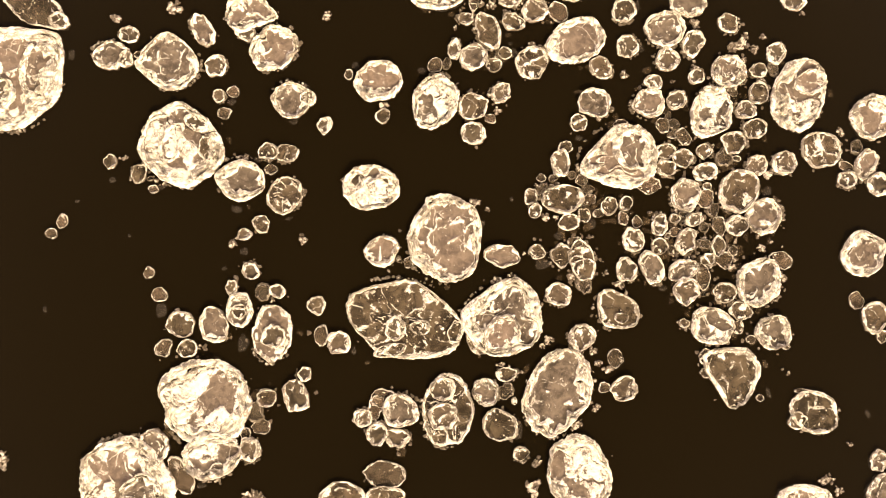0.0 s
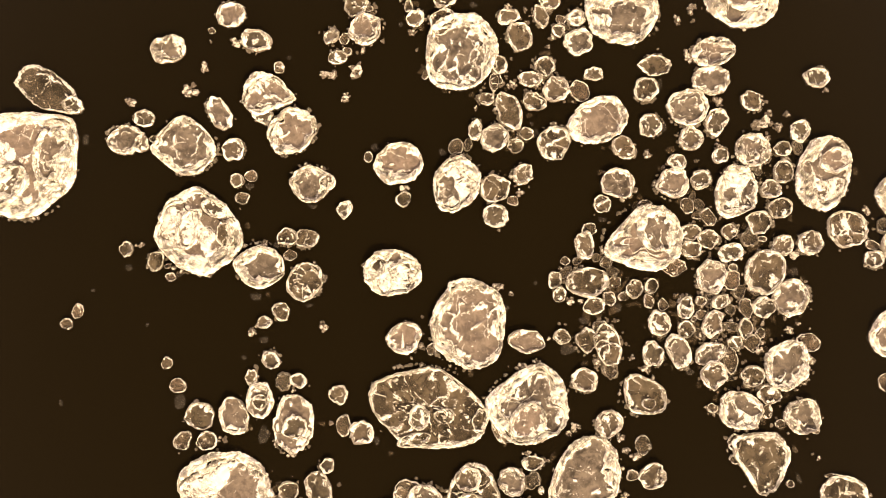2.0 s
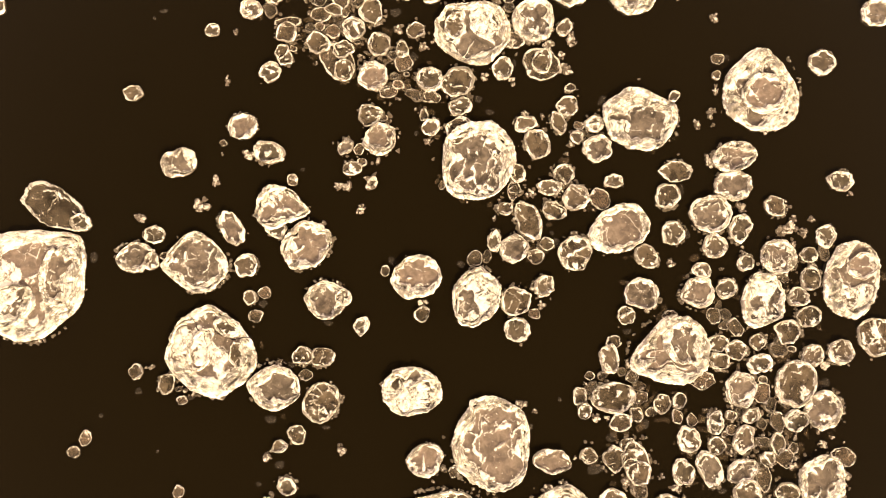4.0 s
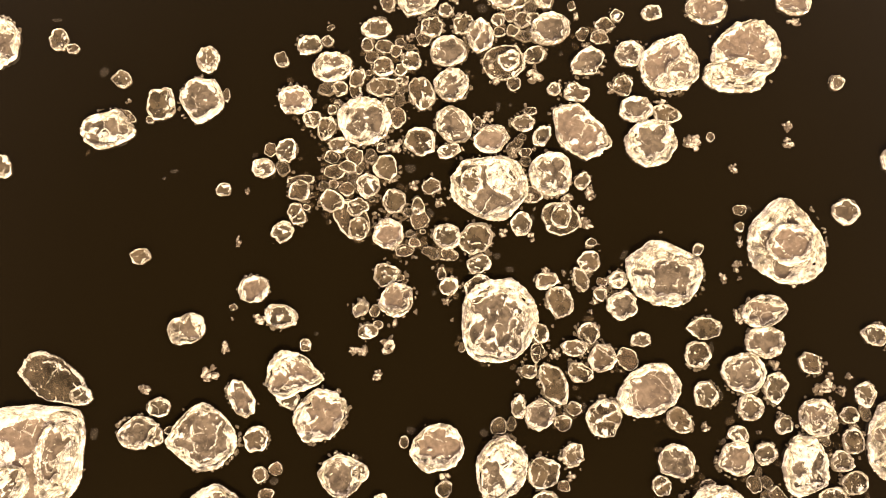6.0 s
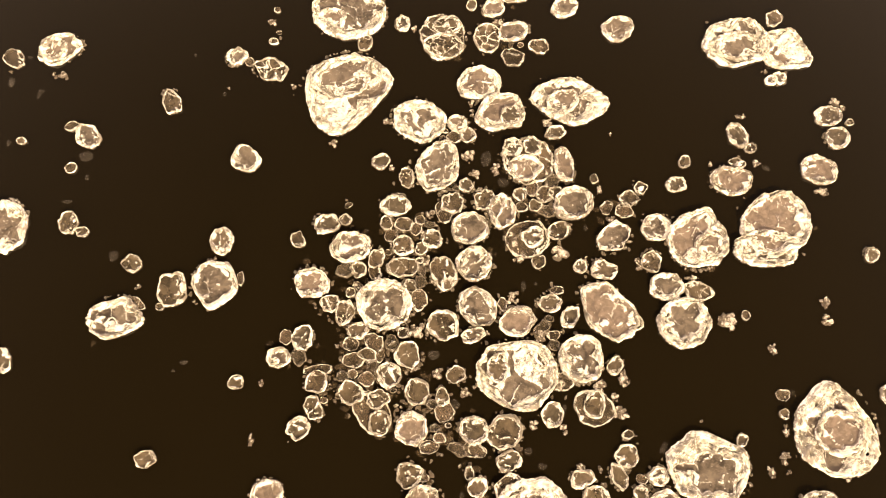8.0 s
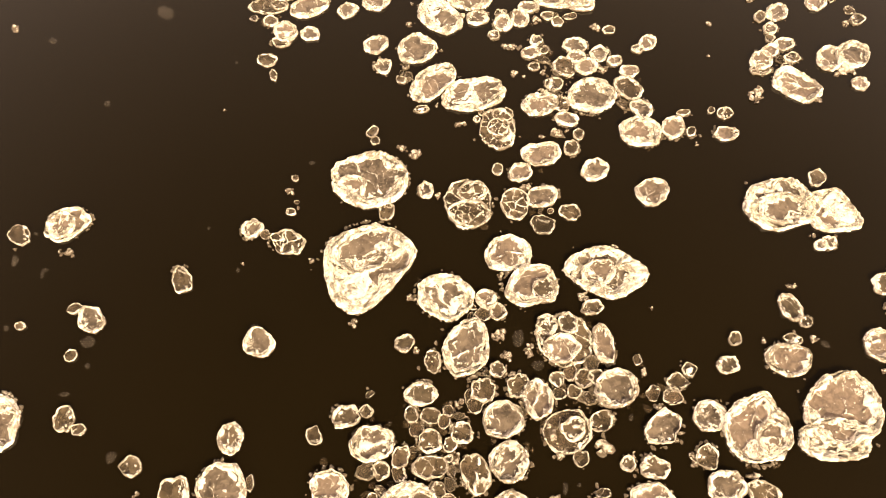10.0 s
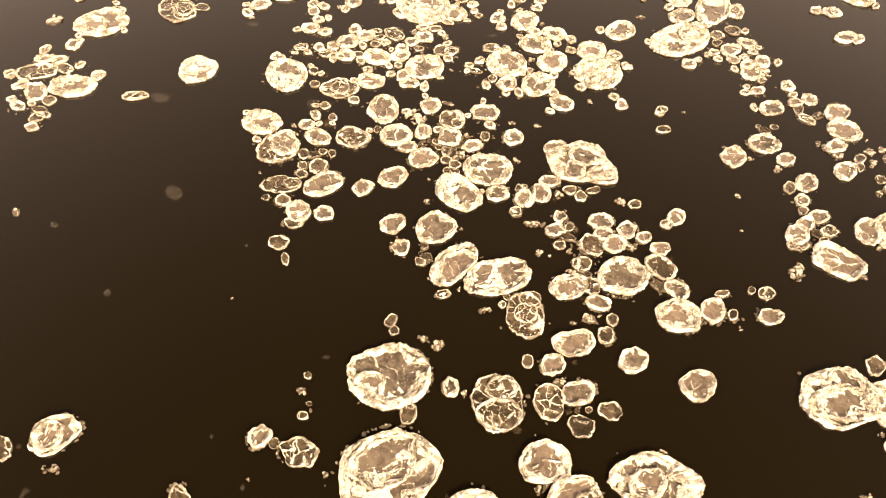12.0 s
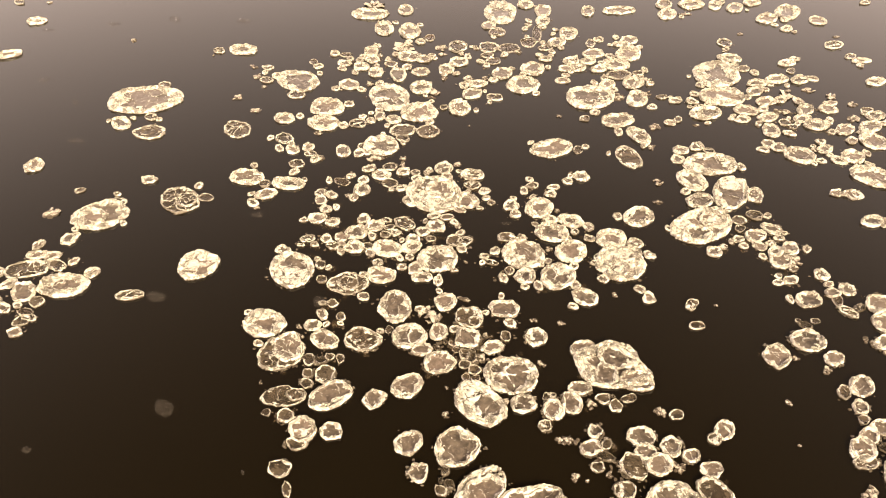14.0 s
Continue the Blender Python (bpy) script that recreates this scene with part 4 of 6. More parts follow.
rubble(1.79, 12.88, 0.37, 0.27, -0)
rubble(2.39, 12.77, 0.27, 0.26, 62)
ice("M", 0.22, 11.36, 2.85, 2.45, 72, 0, 2.15, flats=((-62, 0.94), (178, 0.97)), ridges=((160, -0.32), (156, 0.02), (163, 0.34)))
set_in("H", -0.38, 12.35, 1.05, 0.89, 60)
ice("N", 4.08, 12.49, 0.67, 0.61, 9)
ice("N", 4.15, 11.66, 1.04, 0.94, 9)
ice("N", 3.49, 12.07, 0.46, 0.44, 55)
rubble(3.20, 11.84, 0.34, 0.33, 55)
slush(4.41, 13.28, 0.47, 0.30, 57)
rubble(3.10, 11.50, 0.26, 0.22, 4)
ice("H", -3.28, 12.91, 0.81, 0.79, -15)
ice("W", -2.94, 12.12, 1.15, 1.04, 55)
ice("T", -2.62, 12.24, 0.34, 0.33, -85)
ice("T", -2.88, 12.85, 0.40, 0.26, -2)
ice("W", -4.08, 11.87, 0.63, 0.48, 62)
ice("H", -3.86, 11.16, 0.65, 0.48, 8)
ice("H", -3.55, 11.35, 0.33, 0.30, -5)
rubble(-3.29, 10.74, 0.77, 0.62, 71)
rubble(-4.10, 10.58, 0.76, 0.37, -2)
ice("T", -3.63, 11.81, 0.44, 0.33, 61)
rubble(-3.04, 11.38, 0.44, 0.25, 89)
rubble(-4.33, 10.61, 0.37, 0.29, 91)
ice("N", -1.29, 12.49, 0.63, 0.60, 1)
ice("H", -1.51, 12.91, 0.42, 0.30, 88)
rubble(-1.36, 12.06, 0.48, 0.30, 9)
slush(-1.77, 12.32, 0.23, 0.22, 88)
ice("T", -0.96, 10.56, 0.33, 0.25, 88)
ice("H", 1.50, 10.88, 0.63, 0.55, 83)
ice("T", 1.38, 10.42, 0.44, 0.40, 5)
ice("H", 3.02, 10.84, 0.71, 0.69, 51)
ice("H", 6.69, 10.84, 1.19, 0.71, 0)
slush(6.85, 10.21, 0.56, 0.22, 84)
ice("W", 8.66, 11.31, 1.52, 1.03, 17)
rubble(7.82, 11.20, 0.66, 0.42, -67)
ice("N", 8.55, 10.32, 1.29, 1.04, 1)
ice("N", 12.14, 10.40, 0.90, 0.74, 10)
rubble(12.43, 9.95, 0.32, 0.23, -30)
ice("N", -7.41, 12.62, 1.01, 0.91, 24)
ice("N", -6.56, 11.74, 1.10, 0.77, -19)
rubble(-7.22, 11.69, 0.55, 0.51, -21)
ice("T", -8.03, 12.08, 0.25, 0.22, -10)
rubble(-8.06, 11.71, 0.18, 0.15, -7)
ice("W", -9.45, 11.45, 1.17, 0.97, 16)
rubble(-8.24, 10.82, 0.54, 0.33, 83)
rubble(-8.66, 10.07, 0.72, 0.58, -7)
ice("H", -5.79, 10.82, 0.40, 0.36, 96)
slush(-5.47, 11.16, 0.19, 0.18, -63)
# the dense raft
ice("H", -11.10, 25.98, 1.04, 0.67, -76)
slush(-9.29, 26.23, 0.24, 0.20, -76)
ice("N", -13.86, 24.71, 1.09, 0.84, -45)
ice("T", -14.42, 25.11, 0.54, 0.42, 3)
slush(-13.86, 23.94, 0.59, 0.48, -18)
ice("H", -14.27, 23.50, 0.42, 0.40, 75)
slush(-13.72, 23.13, 0.22, 0.18, -65)
ice("H", -16.06, 24.60, 0.36, 0.30, -28)
slush(-16.50, 24.57, 0.28, 0.22, -63)
slush(-15.75, 26.43, 0.33, 0.16, 100)
slush(-16.78, 26.91, 0.29, 0.23, -66)
ice("N", -8.41, 23.59, 1.07, 0.96, -22)
slush(-8.59, 24.06, 0.50, 0.46, -61)
rubble(-6.82, 26.42, 0.29, 0.28, -49)
ice("M", -5.07, 26.27, 3.42, 2.93, 40, 0, 2.1, flats=((-42, 0.74), (182, 0.86), (98, 0.92)), bumps=((22, 0.05, 14),), heap=(-120, 0.5))
set_in("N", -5.07, 26.72, 2.23, 1.81, 22)
rubble(-5.27, 24.46, 0.40, 0.36, -11)
rubble(-5.43, 24.08, 0.41, 0.39, -63)
ice("M", -2.45, 24.87, 2.00, 1.68, -28, flats=((92, 0.88), (50, 0.9)))
rubble(-3.59, 24.88, 0.45, 0.33, 70)
ice("N", -0.21, 26.34, 1.65, 1.39, 2, flats=((-92, 0.86),), ridges=((92, -0.12),))
ice("N", 0.41, 25.10, 1.88, 1.48, 9, 0, 2.5, flats=((150, 0.88),))
set_in("N", 0.84, 24.89, 0.98, 0.81, 80)
ice("W", -1.10, 24.70, 0.74, 0.72, 60)
ice("N", -0.77, 24.22, 0.60, 0.59, 23)
rubble(-0.55, 25.52, 0.38, 0.33, 82)
ice("W", 2.98, 25.43, 2.95, 2.03, -3, 0, 1.4, flats=((62, 0.9),))
set_in("N", 2.72, 25.40, 1.25, 0.95, 10)
rubble(2.10, 24.60, 0.49, 0.46, 20)
ice("N", 2.30, 24.18, 0.79, 0.57, 22)
rubble(4.28, 24.06, 0.22, 0.17, 42)
rubble(3.45, 26.38, 0.42, 0.19, -1)
ice("N", -1.86, 23.04, 2.13, 1.52, 69, flats=((0, 0.86), (-60, 0.94)), ridges=((112, -0.16),))
rubble(-0.78, 23.44, 0.66, 0.52, 29)
rubble(-0.63, 22.69, 0.53, 0.51, 66)
rubble(0.13, 22.78, 0.79, 0.43, 77)
slush(-0.20, 23.28, 0.80, 0.48, 85)
slush(0.33, 22.33, 0.47, 0.43, 9)
rubble(0.72, 22.42, 0.26, 0.20, 82)
ice("N", -0.95, 22.26, 0.56, 0.55, 69)
rubble(-0.47, 22.10, 0.35, 0.27, 84)
ice("Q", 1.27, 23.14, 1.84, 1.81, -75)
set_in("N", 0.78, 23.67, 0.77, 0.71, 69)
set_in("N", 1.47, 23.67, 0.77, 0.71, 66)
set_in("N", 1.15, 22.84, 1.28, 1.05, 11)
ice("N", 2.48, 22.95, 1.41, 0.76, -89)
ice("N", -3.83, 23.31, 0.68, 0.61, 35)
rubble(-3.45, 23.04, 0.37, 0.25, -40)
ice("H", -2.97, 22.63, 0.78, 0.55, 88)
ice("N", -3.39, 21.63, 1.08, 0.81, 10)
ice("H", -3.70, 20.99, 0.54, 0.46, 91)
ice("H", -3.13, 20.93, 0.65, 0.54, -3)
ice("T", -3.56, 20.53, 0.50, 0.49, -49)
ice("H", -3.19, 20.17, 0.78, 0.76, -81)
ice("T", -2.59, 21.05, 0.38, 0.35, -92)
rubble(-2.51, 20.59, 0.41, 0.19, 88)
ice("H", -2.20, 20.37, 0.72, 0.70, 0)
ice("H", -2.59, 20.03, 0.49, 0.45, -92)
rubble(-2.43, 19.62, 0.53, 0.30, 88)
rubble(-2.22, 21.26, 0.42, 0.39, 86)
ice("N", -5.68, 21.07, 0.87, 0.75, 16)
ice("H", -5.06, 21.17, 0.43, 0.41, -43)
ice("T", -4.95, 21.71, 0.31, 0.19, 33)
ice("H", -6.62, 20.53, 0.58, 0.49, 99)
ice("M", -4.90, 20.18, 1.39, 1.10, 1)
ice("H", -4.06, 19.77, 0.72, 0.53, 74)
ice("H", -4.63, 19.40, 0.60, 0.49, 92)
ice("H", -3.22, 19.39, 1.13, 0.68, -3)
slush(-4.36, 20.77, 0.21, 0.15, 91)
ice("H", -1.47, 21.62, 0.85, 0.78, 83)
ice("T", -1.77, 21.32, 0.84, 0.55, -77)
ice("N", -0.95, 20.70, 1.27, 1.21, 8)
ice("W", -0.88, 19.43, 1.22, 1.20, 43)
ice("H", -1.89, 19.15, 1.22, 0.87, -72)
rubble(-2.24, 18.87, 0.45, 0.24, -2)
ice("H", -0.40, 21.72, 0.89, 0.67, 64)
ice("M", 0.18, 21.26, 1.35, 1.01, -90)
ice("N", 0.87, 21.87, 0.52, 0.50, 52)
ice("T", 0.87, 21.39, 0.43, 0.38, 7)
ice("H", 1.32, 21.41, 0.48, 0.46, 43)
ice("H", 1.70, 21.82, 0.64, 0.60, 24)
ice("H", 2.08, 21.84, 0.59, 0.51, 8)
ice("N", 2.63, 21.45, 1.49, 1.25, 22)
ice("T", 3.47, 22.33, 0.40, 0.31, 76)
rubble(3.57, 21.89, 0.44, 0.23, 73)
rubble(3.29, 21.66, 0.32, 0.30, 27)
ice("T", 0.96, 20.22, 1.52, 1.34, 22)
set_in("N", 1.12, 20.30, 0.84, 0.80, 57)
ice("H", 2.00, 20.45, 0.84, 0.64, 27)
rubble(0.48, 20.16, 0.82, 0.35, -86)
ice("H", 1.23, 19.40, 0.53, 0.49, 68)
rubble(1.96, 19.68, 0.83, 0.68, 60)
rubble(0.58, 19.53, 0.46, 0.44, 28)
slush(2.94, 20.53, 0.29, 0.15, 82)
ice("N", 3.84, 20.12, 1.32, 0.93, 38)
ice("T", 3.73, 21.24, 0.56, 0.42, 59)
rubble(3.84, 20.75, 0.47, 0.42, 15)
ice("T", 4.31, 21.08, 0.64, 0.58, 26)
ice("H", 4.54, 21.52, 0.65, 0.59, 28)
ice("H", 5.01, 21.91, 0.50, 0.45, 43)
ice("N", 2.59, 19.17, 0.51, 0.47, 33)
ice("N", 3.35, 19.01, 0.92, 0.72, 5)
rubble(2.75, 19.38, 0.33, 0.30, 62)
ice("W", -6.15, 19.02, 1.23, 1.10, -15)
ice("H", -5.59, 18.32, 0.67, 0.62, -18)
ice("H", -4.92, 18.64, 0.35, 0.33, -76)
ice("W", -3.85, 18.20, 1.85, 1.78, 0, rim_share=0.34)
rubble(-4.71, 18.87, 0.41, 0.24, -3)
ice("H", -3.02, 18.78, 0.48, 0.47, -13)
ice("T", -2.76, 18.28, 0.78, 0.63, 81)
ice("N", -9.09, 20.59, 1.02, 0.82, 96)
ice("N", -9.25, 19.11, 1.69, 1.50, 93, 0, flats=((18, 0.84), (-52, 0.84), (-145, 0.88)), rim_share=0.2)
ice("T", -8.44, 19.27, 0.51, 0.26, 94)
ice("H", -10.60, 19.02, 1.17, 0.95, 99)
ice("T", -10.92, 18.46, 0.30, 0.26, -29)
ice("H", -11.91, 19.96, 0.67, 0.59, -49)
slush(-12.54, 20.26, 0.46, 0.39, -61)
rubble(-11.68, 19.17, 0.28, 0.25, -59)
ice("H", -14.12, 21.47, 0.86, 0.68, 99)
ice("H", -13.64, 21.14, 0.47, 0.39, -29)
slush(-14.28, 22.26, 0.45, 0.17, -4)
ice("W", -16.09, 21.42, 1.96, 1.46, 105)
ice("N", -15.53, 16.99, 0.86, 0.51, 104)
ice("M", 9.45, 20.37, 2.70, 2.20, 32)
ice("M", 8.93, 19.51, 2.38, 1.36, 2)
ice("M", 6.68, 19.93, 2.26, 2.00, 39, flats=((-70, 0.92),), bumps=((62, 0.1, 14), (-25, 0.05, 15)))
set_in("N", 6.97, 19.60, 1.28, 1.05, 60)
ice("H", 7.08, 20.85, 0.57, 0.49, 25)
ice("N", 5.31, 20.41, 1.09, 0.98, 51)
ice("H", 4.97, 19.25, 0.79, 0.68, 65)
rubble(4.54, 19.17, 0.61, 0.30, 81)
ice("N", 5.31, 18.33, 1.20, 1.05, 20)
ice("H", 6.37, 18.15, 0.96, 0.78, 11)
rubble(6.16, 18.60, 0.57, 0.28, -0)
ice("N", 8.25, 22.04, 1.55, 1.15, 0)
ice("H", 8.56, 22.74, 0.63, 0.41, -10)
rubble(7.68, 22.73, 0.34, 0.30, 34)
ice("H", 6.72, 22.85, 0.55, 0.43, 69)
ice("N", 6.26, 22.01, 0.77, 0.61, 9)
ice("N", 8.80, 23.81, 1.06, 0.75, -77)
ice("H", 9.15, 23.27, 0.47, 0.39, 24)
rubble(9.25, 22.73, 0.45, 0.35, 12)
slush(9.57, 22.49, 0.39, 0.28, -39)
rubble(9.05, 24.54, 0.51, 0.23, 6)
ice("M", 11.39, 22.33, 1.31, 1.17, -25)
rubble(11.35, 21.53, 0.69, 0.43, 4)
ice("N", 12.24, 24.45, 1.05, 0.84, 10)
ice("N", 12.39, 23.56, 0.97, 0.85, 26)
rubble(12.66, 25.06, 0.55, 0.38, 7)
rubble(12.85, 24.77, 0.42, 0.34, 41)
ice("H", 12.97, 24.17, 0.35, 0.27, 18)
ice("N", 10.84, 26.12, 0.56, 0.53, 52)
rubble(10.37, 26.42, 0.34, 0.20, 2)
ice("H", 12.41, 19.11, 0.59, 0.49, 37)
# beyond the raft
ice("H", -19.69, 43.22, 0.75, 0.67, 15)
ice("W", -9.95, 42.12, 1.78, 1.49, -24)
ice("Q", -9.15, 40.57, 1.91, 1.75, 15)
set_in("N", -8.92, 40.80, 1.49, 1.10, -78)
ice("N", -8.02, 41.88, 0.75, 0.64, -21)
rubble(-8.56, 41.87, 0.38, 0.33, -58)
ice("N", -7.51, 41.05, 1.28, 0.91, -36)
rubble(-8.54, 41.34, 0.50, 0.42, -21)
ice("H", -6.02, 40.94, 1.52, 1.26, -13)
slush(-5.35, 41.36, 0.43, 0.39, -76)
ice("N", -4.74, 42.60, 1.87, 1.45, -87)
ice("N", -4.20, 40.94, 1.43, 1.34, -20)
ice("N", -3.76, 40.22, 0.87, 0.69, 7)
ice("N", -3.13, 39.51, 1.29, 1.08, 9)
ice("N", -3.06, 41.06, 0.86, 0.83, -75)
ice("N", -2.62, 42.68, 1.05, 0.96, -90)
rubble(-3.20, 41.86, 1.02, 0.79, 21)
rubble(-3.55, 42.24, 0.89, 0.75, -88)
ice("H", -7.26, 43.03, 0.47, 0.43, -46)
ice("H", -6.92, 42.23, 0.45, 0.39, -72)
slush(-7.82, 43.21, 0.77, 0.55, -82)
ice("T", -8.93, 38.46, 1.68, 0.96, -7)
set_in("H", -8.47, 38.44, 0.80, 0.57, -11)
ice("T", -8.08, 40.11, 0.62, 0.47, -79)
ice("H", -8.10, 39.43, 0.48, 0.42, -66)
ice("H", -8.10, 38.94, 0.53, 0.45, -22)
ice("H", -7.46, 39.34, 0.89, 0.79, 79)
ice("T", -6.89, 40.05, 0.48, 0.33, -84)
ice("T", -7.29, 40.17, 0.39, 0.34, -21)
ice("N", -7.24, 38.32, 1.70, 1.20, 28)
ice("N", -5.66, 38.01, 0.90, 0.77, 56)
ice("N", -4.42, 38.52, 1.31, 1.07, 33)
ice("H", -8.77, 37.57, 0.67, 0.60, -40)
ice("T", -9.46, 37.79, 0.40, 0.35, -51)
rubble(-9.83, 39.15, 0.34, 0.23, -78)
ice("N", -8.13, 36.96, 1.14, 1.01, -59)
ice("H", -8.30, 36.39, 0.81, 0.59, -11)
ice("N", -7.15, 36.79, 0.88, 0.78, -25)
ice("H", -8.83, 35.48, 0.81, 0.68, -22)
ice("H", -8.52, 34.67, 0.62, 0.30, 92)
slush(-13.14, 38.36, 1.06, 0.75, -70)
rubble(-19.06, 37.74, 0.54, 0.37, -58)
slush(-17.44, 37.00, 0.44, 0.33, -33)
slush(-14.76, 33.63, 0.40, 0.31, -55)
rubble(-10.29, 33.08, 0.18, 0.15, -34)
slush(-10.02, 35.45, 0.24, 0.17, -75)
slush(-10.41, 27.91, 0.18, 0.14, -62)
slush(-6.92, 30.46, 0.28, 0.19, -8)
rubble(-6.85, 26.45, 0.26, 0.23, -27)
rubble(-9.14, 26.46, 0.23, 0.19, -28)
rubble(-3.02, 38.29, 0.26, 0.23, -89)
rubble(-3.13, 37.10, 0.37, 0.32, -90)
ice("N", -4.50, 36.11, 1.11, 0.94, 52)
ice("N", -4.24, 34.89, 0.80, 0.74, -78)
ice("N", -2.93, 35.71, 1.67, 1.47, 37)
ice("H", -3.56, 34.17, 0.50, 0.37, -34)
rubble(-1.94, 35.61, 0.23, 0.22, 82)
ice("H", -1.76, 41.72, 1.17, 1.14, 81)
set_in("H", -1.54, 41.45, 0.59, 0.58, 4)
ice("N", -0.31, 42.08, 1.30, 0.96, -14)
rubble(-1.87, 42.75, 0.72, 0.42, -40)
rubble(-2.08, 41.29, 0.36, 0.35, -93)
ice("N", -1.95, 40.65, 1.05, 1.02, 85)
ice("N", -1.08, 40.09, 0.95, 0.73, 23)
ice("H", -0.47, 40.58, 0.56, 0.44, 82)
rubble(-1.23, 40.69, 0.44, 0.35, -2)
ice("N", 0.71, 40.43, 0.94, 0.90, 33)
rubble(0.80, 41.35, 0.45, 0.29, -2)
rubble(1.81, 41.09, 0.54, 0.29, -2)
ice("N", 3.13, 42.44, 1.16, 0.99, -21)
rubble(4.38, 42.40, 0.53, 0.30, 78)
ice("N", 5.78, 42.11, 0.70, 0.59, 59)
ice("H", -2.17, 39.80, 0.55, 0.43, -93)
ice("H", -2.20, 39.30, 0.52, 0.40, -4)
rubble(-1.48, 39.60, 0.68, 0.62, 82)
ice("H", -1.87, 39.02, 0.52, 0.47, -3)
ice("T", -2.24, 38.71, 0.39, 0.33, -93)
ice("T", -1.89, 38.62, 0.38, 0.33, -3)
ice("M", -0.58, 38.65, 2.08, 1.77, -15, ridges=((95, 0.05), (20, -0.15), (150, 0.3)))
ice("M", -1.90, 37.49, 2.19, 1.58, -62, flats=((-130, 0.88), (40, 0.9)))
ice("N", -0.32, 37.34, 0.97, 0.88, 5)
rubble(0.67, 39.07, 0.47, 0.38, 78)
rubble(-0.95, 37.46, 0.38, 0.37, 63)
ice("N", 0.71, 36.96, 0.94, 0.82, 73)
ice("H", 0.66, 37.52, 0.56, 0.44, 1)
ice("H", 0.25, 36.33, 0.55, 0.49, 71)
ice("N", 1.42, 37.21, 1.01, 0.78, 77)
ice("N", 1.85, 37.81, 0.93, 0.64, 0)
ice("M", 3.29, 38.66, 3.10, 2.30, -30, 0, 2.2, flats=((96, 0.76), (182, 0.86), (-96, 0.82), (36, 0.74)), bumps=((-35, 0.08, 12),))
set_in("N", 3.57, 39.17, 1.73, 1.41, -36)
set_in("N", 2.96, 38.29, 1.13, 0.97, 65)
set_in("N", 3.98, 37.95, 1.34, 0.98, -19)
set_in("N", 2.39, 39.59, 1.16, 0.94, 39)
rubble(2.05, 37.10, 0.63, 0.46, 77)
ice("H", 2.57, 37.26, 0.60, 0.46, 5)
ice("H", 2.94, 36.94, 0.57, 0.50, 63)
ice("T", 3.49, 37.20, 0.63, 0.36, 16)
rubble(4.44, 36.55, 0.64, 0.53, 61)
ice("H", 4.96, 36.36, 0.56, 0.42, 8)
ice("H", 7.39, 41.62, 0.77, 0.47, 46)
ice("H", 7.16, 40.44, 0.65, 0.42, 3)
rubble(8.34, 41.47, 0.23, 0.19, 54)
rubble(0.89, 35.71, 0.98, 0.42, -10)
ice("N", 1.93, 35.92, 0.61, 0.53, 66)
ice("H", 2.19, 35.40, 0.48, 0.40, 70)
ice("N", 1.62, 35.30, 0.81, 0.64, 4)
ice("H", 1.69, 34.55, 0.49, 0.40, 5)
rubble(2.02, 34.30, 0.41, 0.38, 41)
rubble(0.87, 34.25, 0.44, 0.39, 10)
rubble(1.23, 34.08, 0.28, 0.22, 76)
ice("N", 3.44, 35.56, 1.04, 0.82, 7)
ice("N", 3.45, 34.98, 0.74, 0.67, 35)
ice("N", 4.37, 35.12, 0.87, 0.76, 44)
ice("N", 3.73, 34.47, 0.99, 0.84, 16)
ice("N", 4.90, 34.70, 0.65, 0.56, 26)
rubble(4.33, 34.32, 0.59, 0.51, 54)
ice("H", 2.86, 34.49, 0.98, 0.96, 71)
ice("H", 2.35, 33.64, 0.76, 0.69, 32)
ice("N", 5.40, 34.10, 0.81, 0.66, 16)
ice("N", 6.40, 35.58, 0.94, 0.68, 38)
ice("H", 5.92, 35.24, 0.52, 0.45, 32)
ice("W", 3.69, 32.98, 2.02, 1.74, 19)
ice("H", 5.18, 33.29, 1.32, 1.02, -57)
ice("N", 5.53, 32.27, 0.98, 0.79, -57)
ice("N", 1.68, 32.69, 1.49, 1.08, 16)
rubble(1.88, 33.35, 0.50, 0.42, 68)
ice("H", 2.51, 32.62, 0.77, 0.69, 48)
ice("N", 2.60, 31.91, 0.95, 0.68, -11)
ice("W", 5.24, 31.17, 1.61, 1.41, -17)
ice("N", 6.52, 31.30, 1.17, 0.88, 61)
ice("H", 7.15, 31.05, 0.52, 0.36, 65)
ice("H", 7.07, 31.98, 0.57, 0.30, 8)
rubble(7.26, 30.50, 0.31, 0.23, 58)
rubble(4.74, 32.86, 0.44, 0.25, 74)
rubble(2.23, 31.29, 0.83, 0.65, 5)
ice("H", 2.93, 31.18, 0.51, 0.44, 60)
rubble(1.56, 31.17, 0.37, 0.25, 0)
ice("W", -2.35, 34.01, 2.36, 1.33, 45, heap=(120, 0.3))
ice("M", -0.84, 33.28, 2.59, 1.63, 16)
ice("H", -2.82, 32.69, 0.59, 0.37, -4)
rubble(-2.28, 32.87, 0.26, 0.21, 86)
ice("Q", -0.06, 31.58, 1.96, 1.37, -95)
set_in("H", -0.01, 31.67, 0.89, 0.84, 35)
set_in("T", 0.20, 32.23, 0.84, 0.67, 2)
ice("H", -0.79, 32.08, 0.31, 0.29, 69)
ice("T", -0.59, 32.40, 0.31, 0.25, 80)
rubble(-1.43, 31.91, 0.62, 0.31, -3)
ice("H", -4.71, 31.72, 0.54, 0.41, 59)
ice("T", -4.62, 31.32, 0.40, 0.37, -78)
rubble(-3.63, 30.90, 0.59, 0.43, -61)
rubble(-3.15, 30.59, 0.67, 0.51, -37)
